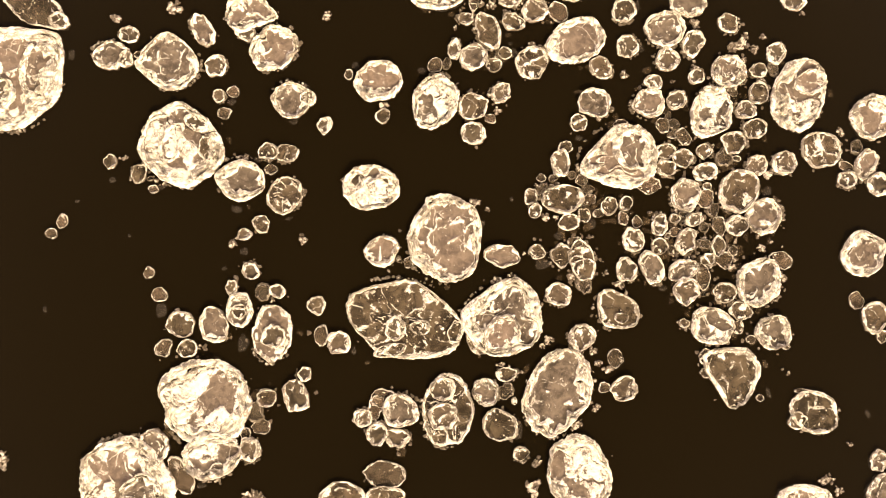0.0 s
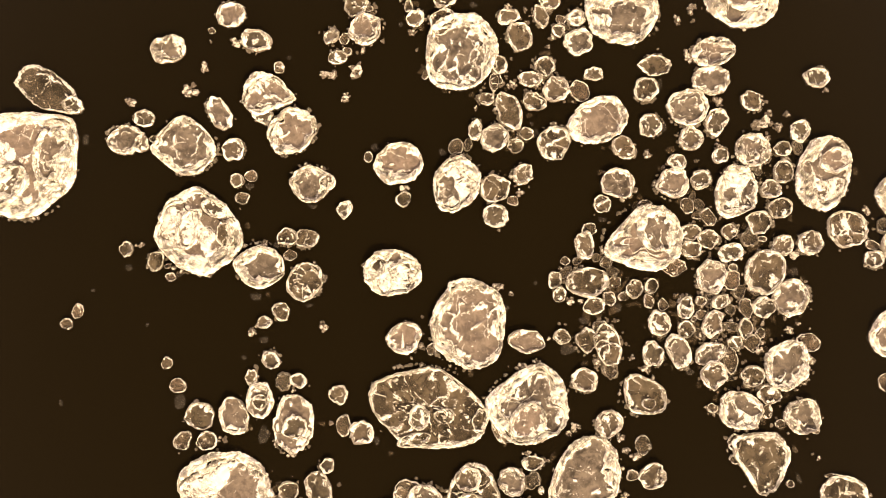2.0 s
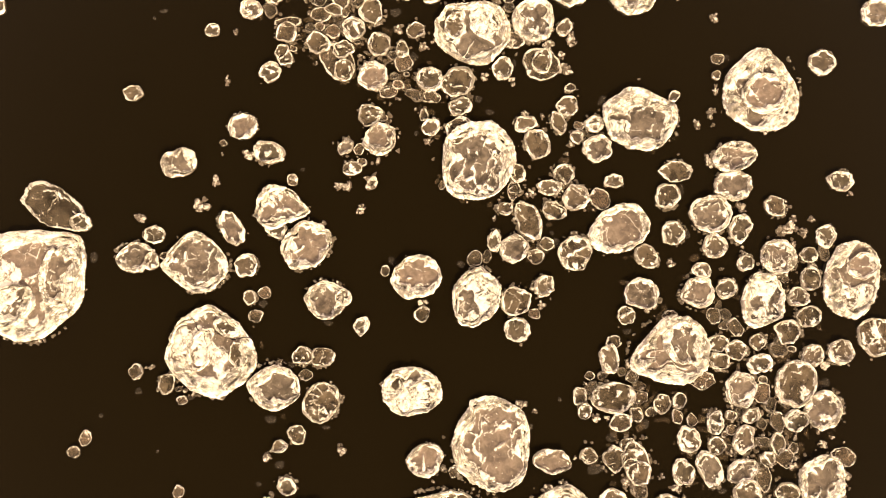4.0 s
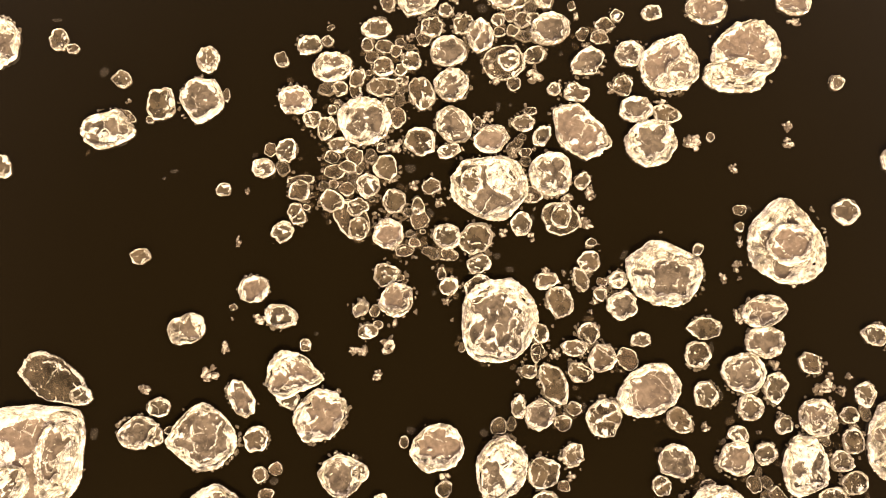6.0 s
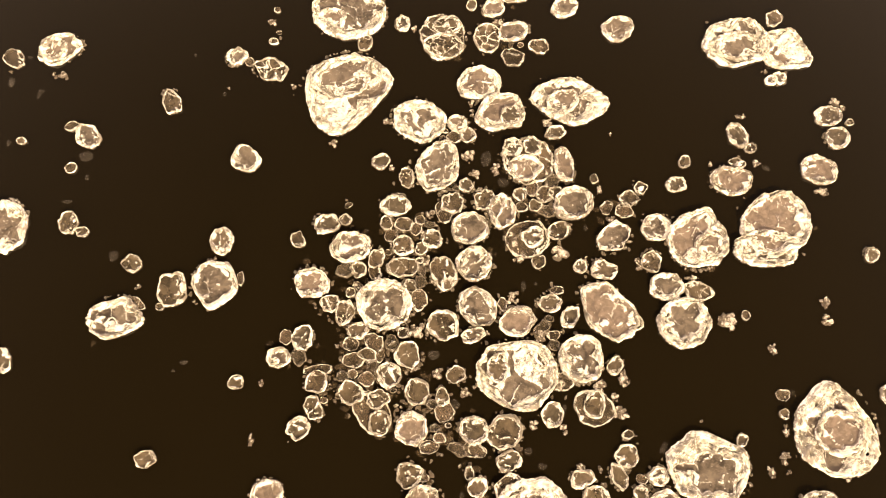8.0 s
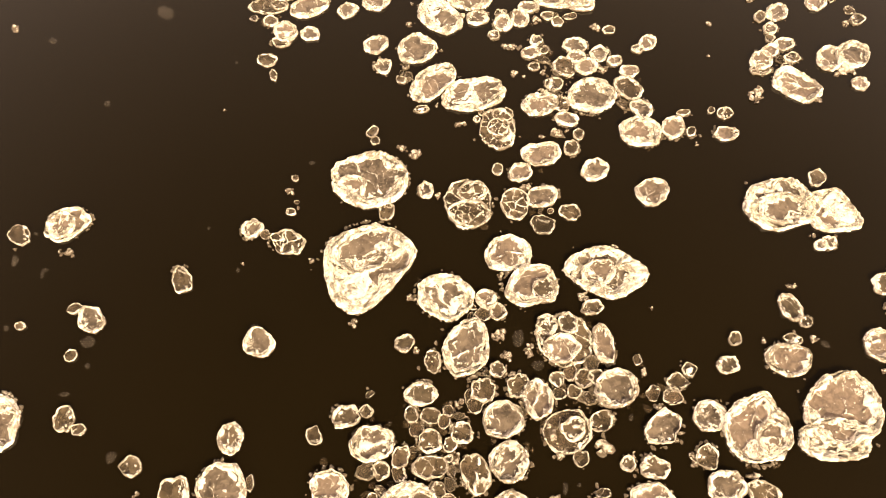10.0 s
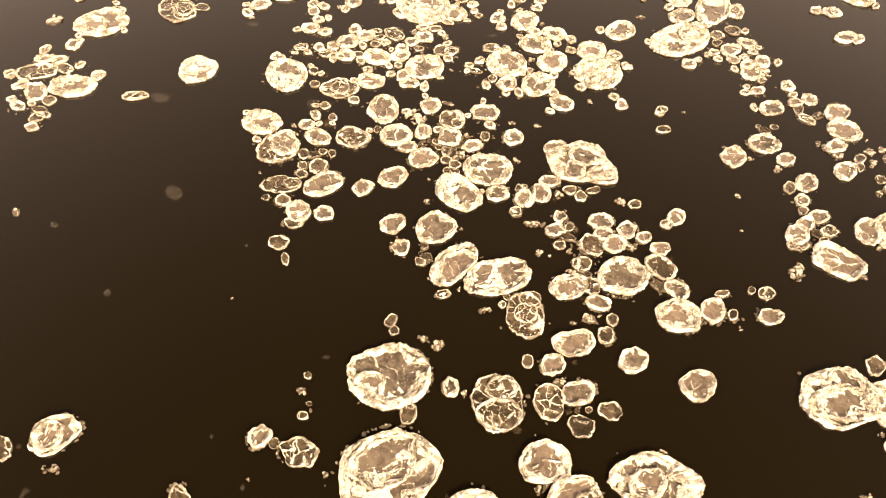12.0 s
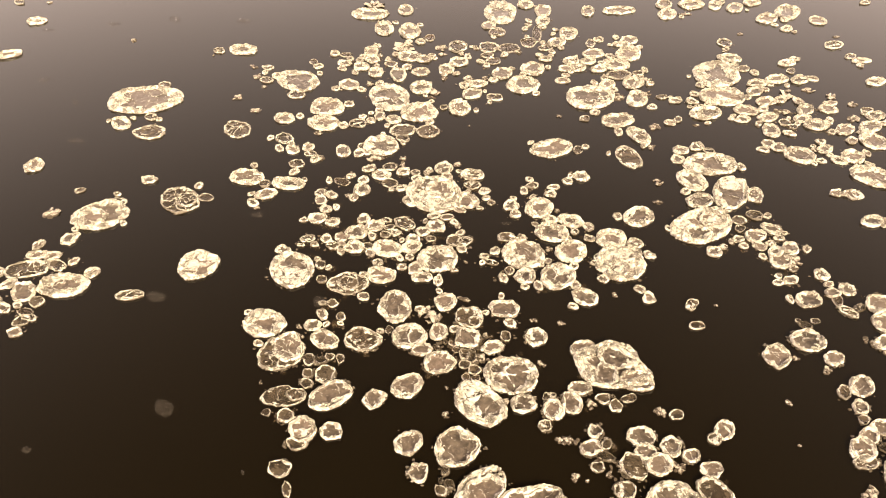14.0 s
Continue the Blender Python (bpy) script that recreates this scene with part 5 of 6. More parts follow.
ice("N", 1.41, 30.38, 1.52, 1.17, -14, flats=((98, 0.6),))
ice("H", 2.58, 30.59, 0.75, 0.60, 68)
ice("N", 3.27, 29.54, 1.08, 0.95, 47)
ice("H", -0.23, 29.79, 0.52, 0.40, 79)
ice("N", 0.60, 29.61, 0.94, 0.83, 69)
ice("Q", 0.23, 28.30, 1.33, 1.04, 77)
ice("N", 1.24, 28.52, 1.19, 0.88, 10)
rubble(0.65, 28.97, 0.60, 0.54, 16)
ice("H", 2.13, 27.85, 0.79, 0.71, -28)
ice("T", 1.10, 27.38, 0.90, 0.78, -18)
ice("N", -2.85, 29.06, 0.77, 0.55, 87)
rubble(-2.44, 28.77, 0.36, 0.27, 85)
ice("Q", -1.41, 28.40, 2.08, 1.73, -87)
set_in("H", -1.21, 28.85, 1.15, 0.97, 19)
set_in("H", -1.41, 27.98, 1.53, 1.17, -1)
ice("N", 5.18, 28.52, 1.28, 1.08, 39)
ice("W", 9.56, 27.75, 2.70, 2.06, 13, rim_share=0.3, heap=(120, 0.5))
set_in("W", 9.72, 27.50, 2.05, 1.40, -12)
ice("M", 11.32, 27.37, 1.90, 1.75, 0, flats=((28, 0.82), (-92, 0.84), (95, 0.9)), bumps=((-40, 0.1, 12),))
ice("H", 11.21, 28.76, 0.88, 0.64, -127)
ice("N", 10.53, 26.03, 0.55, 0.43, 22)
ice("W", -4.83, 29.58, 2.79, 2.44, 5, rim_share=0.27, heap=(-80, 0.3), ridges=((30, -0.06),))
set_in("N", -5.46, 29.34, 1.16, 1.06, 131)
ice("H", -4.27, 28.28, 0.87, 0.57, 90)
ice("Q", -7.69, 27.21, 1.28, 0.99, -27)
ice("T", -8.44, 27.53, 0.39, 0.33, -66)
ice("N", -8.92, 27.78, 0.81, 0.72, 53)
ice("T", -7.49, 29.80, 0.29, 0.26, -47)
rubble(-7.67, 29.26, 0.42, 0.37, -57)
ice("H", -7.59, 28.40, 0.39, 0.30, -13)
ice("T", -7.42, 28.80, 0.20, 0.17, -26)
ice("N", -15.25, 28.33, 1.60, 1.30, 20, flats=((-48, 0.8),))
set_in("W", -15.42, 28.27, 1.00, 1.05, 20)
ice("T", -16.82, 28.00, 0.98, 0.69, -53)
rubble(-15.02, 27.20, 0.53, 0.40, -37)
rubble(-15.29, 27.22, 0.34, 0.21, 112)
slush(-16.28, 28.03, 0.25, 0.19, -37)
slush(-16.76, 27.05, 0.51, 0.24, 109)
slush(-15.68, 26.60, 0.27, 0.18, -22)
rubble(-16.86, 27.45, 0.20, 0.15, -32)
ice("N", 9.65, 38.63, 1.25, 1.01, 44)
rubble(9.50, 39.15, 0.47, 0.28, -17)
rubble(10.33, 38.47, 0.47, 0.41, -52)
ice("M", 11.17, 39.26, 1.42, 1.14, -4)
ice("N", 12.25, 41.43, 1.18, 0.91, 23)
ice("T", 11.29, 40.34, 0.26, 0.20, 22)
ice("T", 11.97, 40.26, 0.41, 0.28, 10)
ice("N", 13.44, 41.73, 0.76, 0.57, 21)
ice("H", 13.53, 40.61, 0.88, 0.52, -49)
ice("T", 13.42, 41.28, 0.71, 0.47, 59)
ice("N", 14.97, 40.95, 1.30, 0.99, 34)
ice("N", 14.86, 39.82, 1.44, 1.36, -10)
rubble(14.20, 40.93, 0.41, 0.31, 43)
ice("N", 14.11, 38.89, 1.10, 0.64, 15)
rubble(13.46, 39.14, 0.51, 0.28, 65)
rubble(13.98, 38.32, 0.71, 0.51, 17)
ice("N", 13.93, 37.51, 1.19, 0.88, 43)
ice("H", 14.80, 38.12, 0.60, 0.43, 47)
rubble(15.42, 38.49, 0.68, 0.50, 24)
ice("H", 14.62, 37.64, 0.56, 0.31, 62)
rubble(15.94, 38.57, 0.56, 0.41, 36)
rubble(15.98, 38.07, 0.84, 0.51, -118)
rubble(15.24, 37.83, 0.65, 0.40, 58)
ice("T", 15.17, 36.90, 0.52, 0.49, -40)
ice("H", 15.32, 36.40, 0.73, 0.52, 41)
rubble(14.78, 36.20, 0.49, 0.33, 50)
rubble(15.55, 39.16, 0.31, 0.22, 48)
ice("N", 11.73, 38.31, 0.88, 0.68, 27)
rubble(11.20, 37.75, 0.61, 0.37, 58)
ice("N", 12.10, 36.98, 1.15, 0.88, 43)
ice("H", 11.33, 36.77, 0.69, 0.51, 51)
ice("N", 11.57, 36.07, 0.76, 0.58, 44)
ice("H", 11.41, 35.56, 0.48, 0.37, 42)
ice("N", 11.91, 35.20, 0.94, 0.64, 11)
ice("N", 11.24, 34.89, 0.81, 0.63, 37)
ice("N", 10.74, 34.40, 1.15, 0.89, 45)
ice("H", 10.59, 33.93, 0.90, 0.56, 6)
ice("H", 11.99, 34.47, 0.76, 0.55, 18)
ice("H", 11.63, 34.05, 0.41, 0.28, 10)
rubble(9.14, 36.50, 0.41, 0.25, -96)
rubble(8.72, 34.73, 0.23, 0.17, 13)
ice("M", 11.81, 33.06, 1.95, 1.50, -35, flats=((42, 0.7), (-132, 0.8), (150, 0.85)))
rubble(12.12, 32.32, 1.08, 0.37, -1)
rubble(10.10, 32.72, 1.13, 0.78, -110)
ice("N", 14.46, 34.49, 1.76, 1.28, 40)
ice("N", 13.50, 34.33, 1.39, 1.07, 55)
rubble(13.91, 33.66, 1.22, 0.74, -21)
ice("N", 14.28, 33.02, 0.74, 0.67, 43)
rubble(13.55, 33.56, 0.40, 0.30, 34)
ice("H", 8.64, 31.86, 0.68, 0.54, 26)
ice("T", 8.15, 32.02, 0.39, 0.28, 59)
ice("N", 8.46, 30.92, 0.98, 0.69, 10)
# the far field
# white kind W is used widely here, imitating floes brightened by the low view
ice("W", -28.77, 73.08, 1.41, 1.08, -14)
rubble(-28.87, 76.52, 0.79, 0.41, -15)
slush(-27.55, 71.64, 1.21, 0.54, -12)
ice("H", -31.18, 76.75, 1.06, 0.68, -44)
slush(-23.30, 72.16, 1.24, 0.73, -17)
slush(-19.12, 72.62, 1.46, 0.90, -68)
slush(-14.21, 71.84, 1.39, 0.94, -16)
rubble(-21.23, 69.31, 0.79, 0.48, 93)
ice("H", -15.27, 67.12, 0.90, 0.69, -58)
rubble(-15.54, 66.48, 0.34, 0.21, -73)
ice("W", -13.74, 67.14, 2.00, 1.46, -21)
ice("W", -28.86, 67.86, 1.66, 1.00, 18)
slush(-25.49, 64.20, 0.84, 0.79, -15)
slush(-22.72, 61.14, 0.88, 0.42, -67)
slush(-21.44, 56.84, 1.16, 0.66, -17)
ice("M", -18.64, 60.97, 4.40, 3.23, 3)
ice("H", -17.89, 62.74, 0.90, 0.66, -32)
ice("W", -19.46, 58.42, 1.51, 1.02, -56)
ice("H", -17.89, 58.94, 0.89, 0.65, -43)
ice("H", -17.64, 57.29, 1.85, 1.43, -12)
ice("W", -22.89, 54.55, 1.23, 1.05, 81)
rubble(-12.74, 64.63, 0.80, 0.55, -73)
ice("H", -11.90, 64.40, 0.81, 0.60, -20)
rubble(-12.42, 63.32, 0.94, 0.73, -64)
ice("H", -11.78, 62.75, 0.87, 0.70, -29)
rubble(-11.88, 61.97, 0.50, 0.41, -30)
ice("W", -9.88, 62.51, 3.01, 2.24, -50)
ice("H", -9.84, 60.73, 1.12, 0.92, -28)
rubble(-13.31, 60.79, 1.00, 0.70, -69)
rubble(-12.05, 59.16, 0.81, 0.62, -24)
ice("W", -10.36, 58.06, 1.28, 1.06, -33)
ice("Q", -12.87, 57.21, 2.02, 1.49, -66)
ice("H", -10.21, 55.97, 1.20, 0.95, -67)
ice("W", -9.67, 54.80, 0.92, 0.75, -64)
ice("T", -9.03, 64.90, 0.80, 0.57, -79)
ice("T", -7.00, 65.73, 0.82, 0.65, -16)
ice("W", -7.06, 64.54, 0.95, 0.70, -13)
ice("W", -5.99, 63.97, 1.13, 1.03, -50)
rubble(-4.97, 66.78, 0.85, 0.52, -89)
ice("W", -5.36, 65.99, 1.49, 0.96, -88)
ice("W", -5.26, 64.92, 0.99, 0.92, -53)
ice("W", -5.11, 63.12, 1.21, 0.98, -83)
ice("H", -4.13, 64.17, 0.81, 0.76, -42)
ice("W", -5.35, 72.05, 2.77, 1.78, -9)
rubble(-4.92, 73.74, 2.10, 1.66, -84)
ice("N", -2.78, 72.50, 1.62, 1.15, -90)
ice("W", -4.41, 69.57, 2.41, 1.33, -90)
ice("W", -2.68, 68.93, 2.38, 1.56, -91)
ice("T", -1.42, 67.72, 1.06, 0.77, -93)
rubble(-3.19, 66.61, 2.21, 1.50, -91)
ice("N", -2.89, 65.09, 1.62, 1.29, -9)
ice("N", -3.73, 62.69, 1.79, 1.06, -91)
ice("W", -2.01, 64.60, 1.02, 0.96, -15)
ice("N", -2.31, 62.92, 1.07, 1.05, -43)
rubble(-0.72, 66.11, 1.12, 1.01, -7)
rubble(-0.68, 65.27, 0.96, 0.82, -6)
ice("H", 0.34, 66.17, 1.69, 1.28, 83)
rubble(0.42, 65.16, 0.89, 0.66, -4)
ice("W", -0.69, 63.14, 1.22, 1.00, -95)
rubble(-0.98, 61.97, 0.73, 0.63, -95)
ice("W", 0.18, 63.99, 1.26, 1.23, 70)
ice("N", -6.78, 61.67, 1.33, 1.12, -21)
rubble(-5.48, 61.69, 0.87, 0.62, -86)
ice("M", -4.34, 59.92, 3.17, 2.39, -69)
ice("W", -2.43, 60.89, 1.55, 1.37, -88)
rubble(-1.81, 60.13, 1.79, 0.95, -94)
ice("W", -2.72, 58.05, 2.23, 2.15, -30)
ice("W", -8.06, 59.10, 2.19, 1.93, -52)
ice("W", -8.16, 57.35, 1.94, 1.56, -19)
rubble(-8.34, 56.35, 0.82, 0.47, -9)
ice("H", -6.24, 57.15, 1.03, 0.84, -17)
ice("N", -4.99, 57.83, 1.01, 0.64, -89)
ice("W", -4.21, 57.32, 0.91, 0.85, -31)
ice("H", -3.78, 56.18, 1.45, 1.18, -11)
ice("H", -2.38, 55.93, 1.32, 1.29, -31)
ice("W", -4.97, 54.71, 1.99, 1.85, -37)
ice("H", -3.82, 55.32, 0.88, 0.62, -41)
ice("H", -5.88, 54.68, 0.79, 0.71, -67)
ice("N", -6.99, 54.41, 1.21, 0.78, -85)
ice("H", -8.70, 54.31, 0.67, 0.43, -11)
rubble(-8.24, 53.84, 0.78, 0.68, -57)
rubble(-3.88, 53.40, 0.64, 0.42, -91)
rubble(-5.30, 53.54, 1.19, 0.74, -8)
ice("W", 1.02, 61.04, 1.24, 0.86, -4)
rubble(1.55, 61.73, 0.73, 0.42, 81)
ice("N", 0.54, 59.90, 1.29, 1.23, 11)
ice("W", -0.38, 58.33, 1.69, 1.31, 83)
ice("H", 1.80, 59.31, 1.02, 0.80, -24)
ice("H", -1.29, 58.41, 0.52, 0.46, -95)
rubble(-0.05, 56.28, 0.24, 0.19, 81)
ice("W", 3.93, 71.46, 4.02, 2.36, 80)
ice("W", 5.99, 72.66, 1.48, 1.23, 69)
ice("N", 6.99, 71.34, 2.03, 1.22, 76)
ice("W", 6.65, 69.61, 1.54, 1.03, 74)
rubble(5.55, 69.05, 1.13, 0.71, 77)
ice("N", 2.82, 69.32, 1.13, 1.02, 71)
ice("H", 3.26, 68.17, 1.28, 1.16, 68)
ice("H", 2.36, 65.90, 1.52, 1.34, 73)
ice("T", 3.64, 65.69, 1.51, 1.33, 9)
ice("T", 5.08, 66.40, 1.57, 1.13, 74)
rubble(4.10, 65.06, 1.12, 0.82, -0)
ice("T", 5.89, 67.65, 2.71, 0.62, 79)
rubble(1.50, 65.89, 0.84, 0.45, 82)
ice("H", 2.10, 64.76, 0.89, 0.81, 7)
ice("H", 2.35, 63.94, 1.02, 0.94, 11)
ice("N", 2.67, 62.22, 1.51, 1.26, 73)
ice("W", 4.66, 62.63, 1.72, 1.53, 57)
ice("W", 3.72, 60.66, 2.17, 1.96, 18)
ice("W", 4.01, 53.57, 2.41, 1.58, 14)
ice("T", 5.38, 53.33, 0.78, 0.53, 70)
rubble(5.15, 56.86, 0.51, 0.38, 69)
ice("W", 7.98, 67.44, 1.83, 1.29, 70)
ice("W", 6.95, 66.22, 1.25, 1.10, 52)
ice("H", 6.04, 65.46, 0.99, 0.83, 10)
ice("W", 5.72, 63.85, 0.88, 0.63, 1)
ice("W", 7.28, 63.47, 1.11, 0.93, 14)
ice("N", 6.69, 62.44, 0.88, 0.74, 16)
ice("W", 7.50, 62.51, 1.15, 1.00, 38)
ice("N", 6.21, 60.99, 0.98, 0.72, 3)
ice("W", 10.21, 71.02, 1.64, 0.97, 72)
ice("N", 12.46, 70.90, 2.47, 1.20, -2)
ice("W", 15.69, 69.98, 1.88, 1.31, 58)
ice("N", 16.04, 71.67, 1.56, 1.17, 52)
ice("W", 18.08, 71.47, 1.99, 1.40, 11)
ice("W", 19.64, 71.11, 1.54, 0.93, 59)
ice("N", 20.91, 70.57, 1.77, 1.14, 54)
rubble(17.01, 69.85, 1.22, 0.40, -4)
ice("W", 22.50, 71.34, 1.36, 0.97, 20)
ice("W", 22.42, 68.54, 1.81, 1.30, 36)
ice("W", 24.28, 69.44, 2.68, 1.68, 50)
ice("N", 25.78, 67.82, 1.36, 1.24, 46)
ice("W", 23.05, 66.78, 1.07, 0.74, 40)
rubble(19.58, 66.31, 0.67, 0.49, 23)
ice("N", 30.69, 70.53, 0.91, 0.57, 16)
ice("H", 17.98, 65.07, 1.27, 1.00, -108)
rubble(17.71, 64.08, 1.22, 0.50, 65)
ice("W", 17.42, 62.89, 1.55, 1.00, -12)
ice("H", 17.73, 61.38, 0.99, 0.71, 18)
ice("W", 15.81, 60.84, 3.64, 2.91, 54)
ice("M", 15.09, 58.07, 2.77, 2.14, 8)
ice("W", 13.42, 56.34, 1.95, 1.33, 10)
ice("H", 13.42, 57.04, 0.83, 0.61, 17)
ice("W", 10.98, 65.58, 0.92, 0.67, 7)
ice("W", 11.76, 66.02, 1.34, 1.11, 37)
ice("W", 11.22, 64.14, 2.22, 1.63, 60)
ice("W", 9.99, 62.66, 1.76, 1.43, -14)
ice("W", 8.80, 62.24, 1.16, 0.90, 9)
ice("H", 9.80, 61.32, 1.64, 1.17, 6)
ice("W", 10.38, 60.25, 1.56, 1.27, 42)
ice("W", 8.79, 60.18, 1.10, 0.93, 31)
ice("W", 7.45, 58.79, 3.12, 2.61, 19)
ice("W", 10.07, 58.28, 1.81, 1.22, 63)
ice("H", 11.08, 61.42, 0.80, 0.58, 9)
rubble(11.23, 60.53, 1.34, 0.67, 69)
rubble(9.06, 58.63, 1.25, 0.78, 68)
rubble(10.85, 58.94, 0.85, 0.52, 65)
ice("N", 8.96, 64.35, 1.50, 1.13, 7)
ice("H", 9.15, 65.84, 1.22, 0.67, 72)
ice("W", 8.35, 63.36, 1.12, 0.92, 15)
ice("H", 11.60, 58.40, 0.70, 0.52, 13)
ice("W", 12.22, 57.94, 0.90, 0.64, 11)
ice("N", 8.29, 56.07, 1.96, 1.44, 8)
ice("W", 9.03, 54.35, 1.91, 1.03, -73)
rubble(10.17, 55.18, 0.92, 0.74, 39)
ice("H", 11.67, 55.82, 0.65, 0.42, 60)
rubble(12.47, 55.15, 0.45, 0.24, 1)
ice("H", 7.85, 52.42, 2.18, 1.26, -86)
rubble(9.31, 53.25, 0.80, 0.47, 66)
ice("H", 6.50, 56.42, 0.68, 0.59, 30)
ice("W", 10.79, 52.79, 0.87, 0.80, -26)
ice("N", 11.73, 53.03, 0.93, 0.71, 26)
ice("H", 12.23, 52.55, 0.63, 0.57, -19)
ice("W", 20.76, 61.85, 1.27, 0.75, 7)
ice("H", 20.60, 60.87, 0.84, 0.51, 51)
ice("W", 20.55, 59.63, 1.27, 0.89, 28)
ice("W", 19.22, 59.83, 1.59, 0.98, 8)
ice("W", 17.81, 59.46, 1.42, 0.83, 5)
ice("W", 17.24, 58.54, 1.26, 0.89, 42)
ice("W", 17.40, 57.31, 1.27, 0.87, 15)
ice("N", 15.86, 56.49, 1.42, 1.08, -16)
rubble(18.89, 57.97, 1.68, 1.08, 48)
rubble(17.86, 56.10, 1.34, 0.74, 4)
ice("W", 15.28, 55.48, 0.96, 0.69, 19)
ice("W", 16.80, 55.58, 1.27, 0.90, 22)
ice("W", 16.34, 54.19, 1.39, 0.95, -97)
ice("H", 17.48, 54.91, 0.79, 0.70, 49)
ice("H", 17.76, 54.47, 0.59, 0.41, 30)
ice("W", 19.23, 56.16, 1.34, 0.89, 41)
ice("N", 20.57, 56.16, 1.14, 0.98, -16)
rubble(20.47, 58.37, 1.07, 0.66, 10)
rubble(21.40, 57.46, 1.10, 0.69, 44)
ice("W", 19.08, 54.52, 1.44, 1.09, 6)
ice("W", 18.64, 55.28, 1.14, 0.78, 22)
ice("N", 20.40, 53.92, 1.40, 0.90, 40)
rubble(21.47, 55.01, 1.21, 0.79, 36)
ice("H", 22.75, 55.83, 0.77, 0.47, 13)
rubble(22.28, 56.52, 0.97, 0.64, 33)
ice("W", 22.89, 55.18, 1.28, 0.79, 16)
ice("W", 21.94, 54.07, 1.52, 0.99, 30)
ice("N", 21.32, 52.69, 1.73, 1.40, -100)
ice("N", 15.63, 52.94, 0.75, 0.71, 6)
ice("N", 16.00, 52.52, 0.87, 0.81, 12)
ice("N", 16.78, 51.75, 1.66, 1.50, -50)
ice("W", 18.36, 52.14, 1.01, 0.68, 22)
rubble(17.77, 52.19, 0.74, 0.43, 51)
ice("W", 19.48, 51.33, 1.31, 1.17, -120)
ice("W", 18.57, 51.05, 0.89, 0.67, -61)
ice("H", 24.98, 64.05, 1.50, 1.01, 29)
ice("H", 25.24, 62.37, 0.96, 0.61, 40)
ice("W", 25.63, 61.70, 1.34, 0.61, 2)
ice("W", 25.04, 58.98, 1.45, 0.91, 17)
rubble(25.80, 65.26, 0.64, 0.34, 5)
ice("H", -19.90, 52.08, 0.58, 0.41, 5)
ice("W", -16.69, 52.67, 0.86, 0.68, -19)
ice("Q", -14.86, 50.88, 2.37, 1.77, -52)
set_in("H", -14.51, 50.76, 1.25, 1.05, -67)
ice("T", -13.59, 50.90, 0.78, 0.60, -34)
rubble(-20.66, 50.43, 1.27, 1.12, -14)
ice("M", -18.36, 49.96, 2.70, 2.25, 5)
set_in("W", -18.77, 49.73, 1.60, 1.46, -61)
ice("H", -17.90, 50.92, 1.13, 0.74, -7)
ice("W", -19.27, 48.33, 0.91, 0.74, 69)
ice("W", -20.35, 47.25, 1.03, 0.62, 4)
ice("Q", -20.54, 46.38, 1.96, 1.11, 5)
ice("H", -19.29, 46.48, 0.93, 0.63, -39)
ice("W", -18.65, 45.15, 2.19, 1.47, -12)
ice("N", -20.17, 44.91, 1.33, 1.00, 115)
ice("H", -19.44, 44.27, 0.69, 0.57, -46)
ice("W", -20.73, 44.03, 0.92, 0.58, -41)
ice("T", -19.73, 43.71, 0.74, 0.42, -20)
ice("H", -19.45, 43.34, 0.71, 0.34, -13)
ice("M", -13.17, 45.90, 1.89, 1.79, 72)
ice("H", -15.71, 44.29, 1.22, 0.60, 3)
slush(-14.64, 44.14, 1.06, 0.75, -28)
ice("W", -11.80, 52.46, 1.82, 1.26, -17)
ice("H", -10.87, 51.85, 0.72, 0.59, -59)
ice("W", -9.69, 51.68, 1.74, 0.95, -14)
ice("N", -10.72, 50.89, 1.20, 0.81, 13)
slush(-11.57, 50.46, 0.39, 0.27, -16)
rubble(-11.08, 49.88, 0.44, 0.40, -29)
slush(-10.97, 49.34, 0.67, 0.51, -23)
ice("H", -9.38, 53.43, 0.90, 0.71, -21)
slush(-8.38, 53.59, 0.78, 0.67, -55)
ice("N", -8.02, 50.14, 0.69, 0.61, -41)
ice("W", -7.75, 49.44, 0.65, 0.57, -56)
ice("W", -8.10, 48.78, 0.90, 0.87, 18)
ice("H", -8.50, 47.30, 0.71, 0.57, 6)
ice("H", -7.34, 46.70, 0.63, 0.54, -26)
ice("T", -7.04, 51.63, 0.91, 0.55, -28)
ice("W", -6.05, 50.86, 0.97, 0.88, -64)
rubble(-6.60, 50.40, 0.73, 0.55, 19)
ice("W", -5.04, 51.98, 1.04, 0.89, -16)
ice("H", -4.58, 52.69, 0.77, 0.71, -27)
ice("H", -4.63, 51.25, 0.86, 0.77, -20)
ice("H", -3.31, 52.05, 0.52, 0.50, -26)
rubble(-2.73, 51.99, 0.71, 0.46, -93)
rubble(-3.93, 52.88, 0.73, 0.29, 88)
ice("M", -2.44, 50.19, 3.00, 2.70, -63)
set_in("W", -2.19, 50.48, 1.71, 1.46, -94)
set_in("W", -2.11, 49.22, 1.26, 1.08, -6)
ice("N", -3.44, 49.90, 1.38, 1.09, 62)
ice("W", -0.99, 49.42, 1.34, 1.12, -47)
ice("W", -0.46, 51.51, 1.21, 0.90, -3)
ice("N", -1.83, 52.31, 1.13, 0.99, -95)
ice("H", -0.56, 50.64, 0.91, 0.67, -3)
rubble(-1.03, 51.56, 0.50, 0.40, 82)
rubble(-1.13, 52.60, 0.62, 0.47, 83)
slush(-6.46, 48.02, 0.67, 0.37, 93)
rubble(-6.19, 48.33, 0.34, 0.26, -83)
ice("W", -5.41, 47.91, 0.96, 0.78, 44)
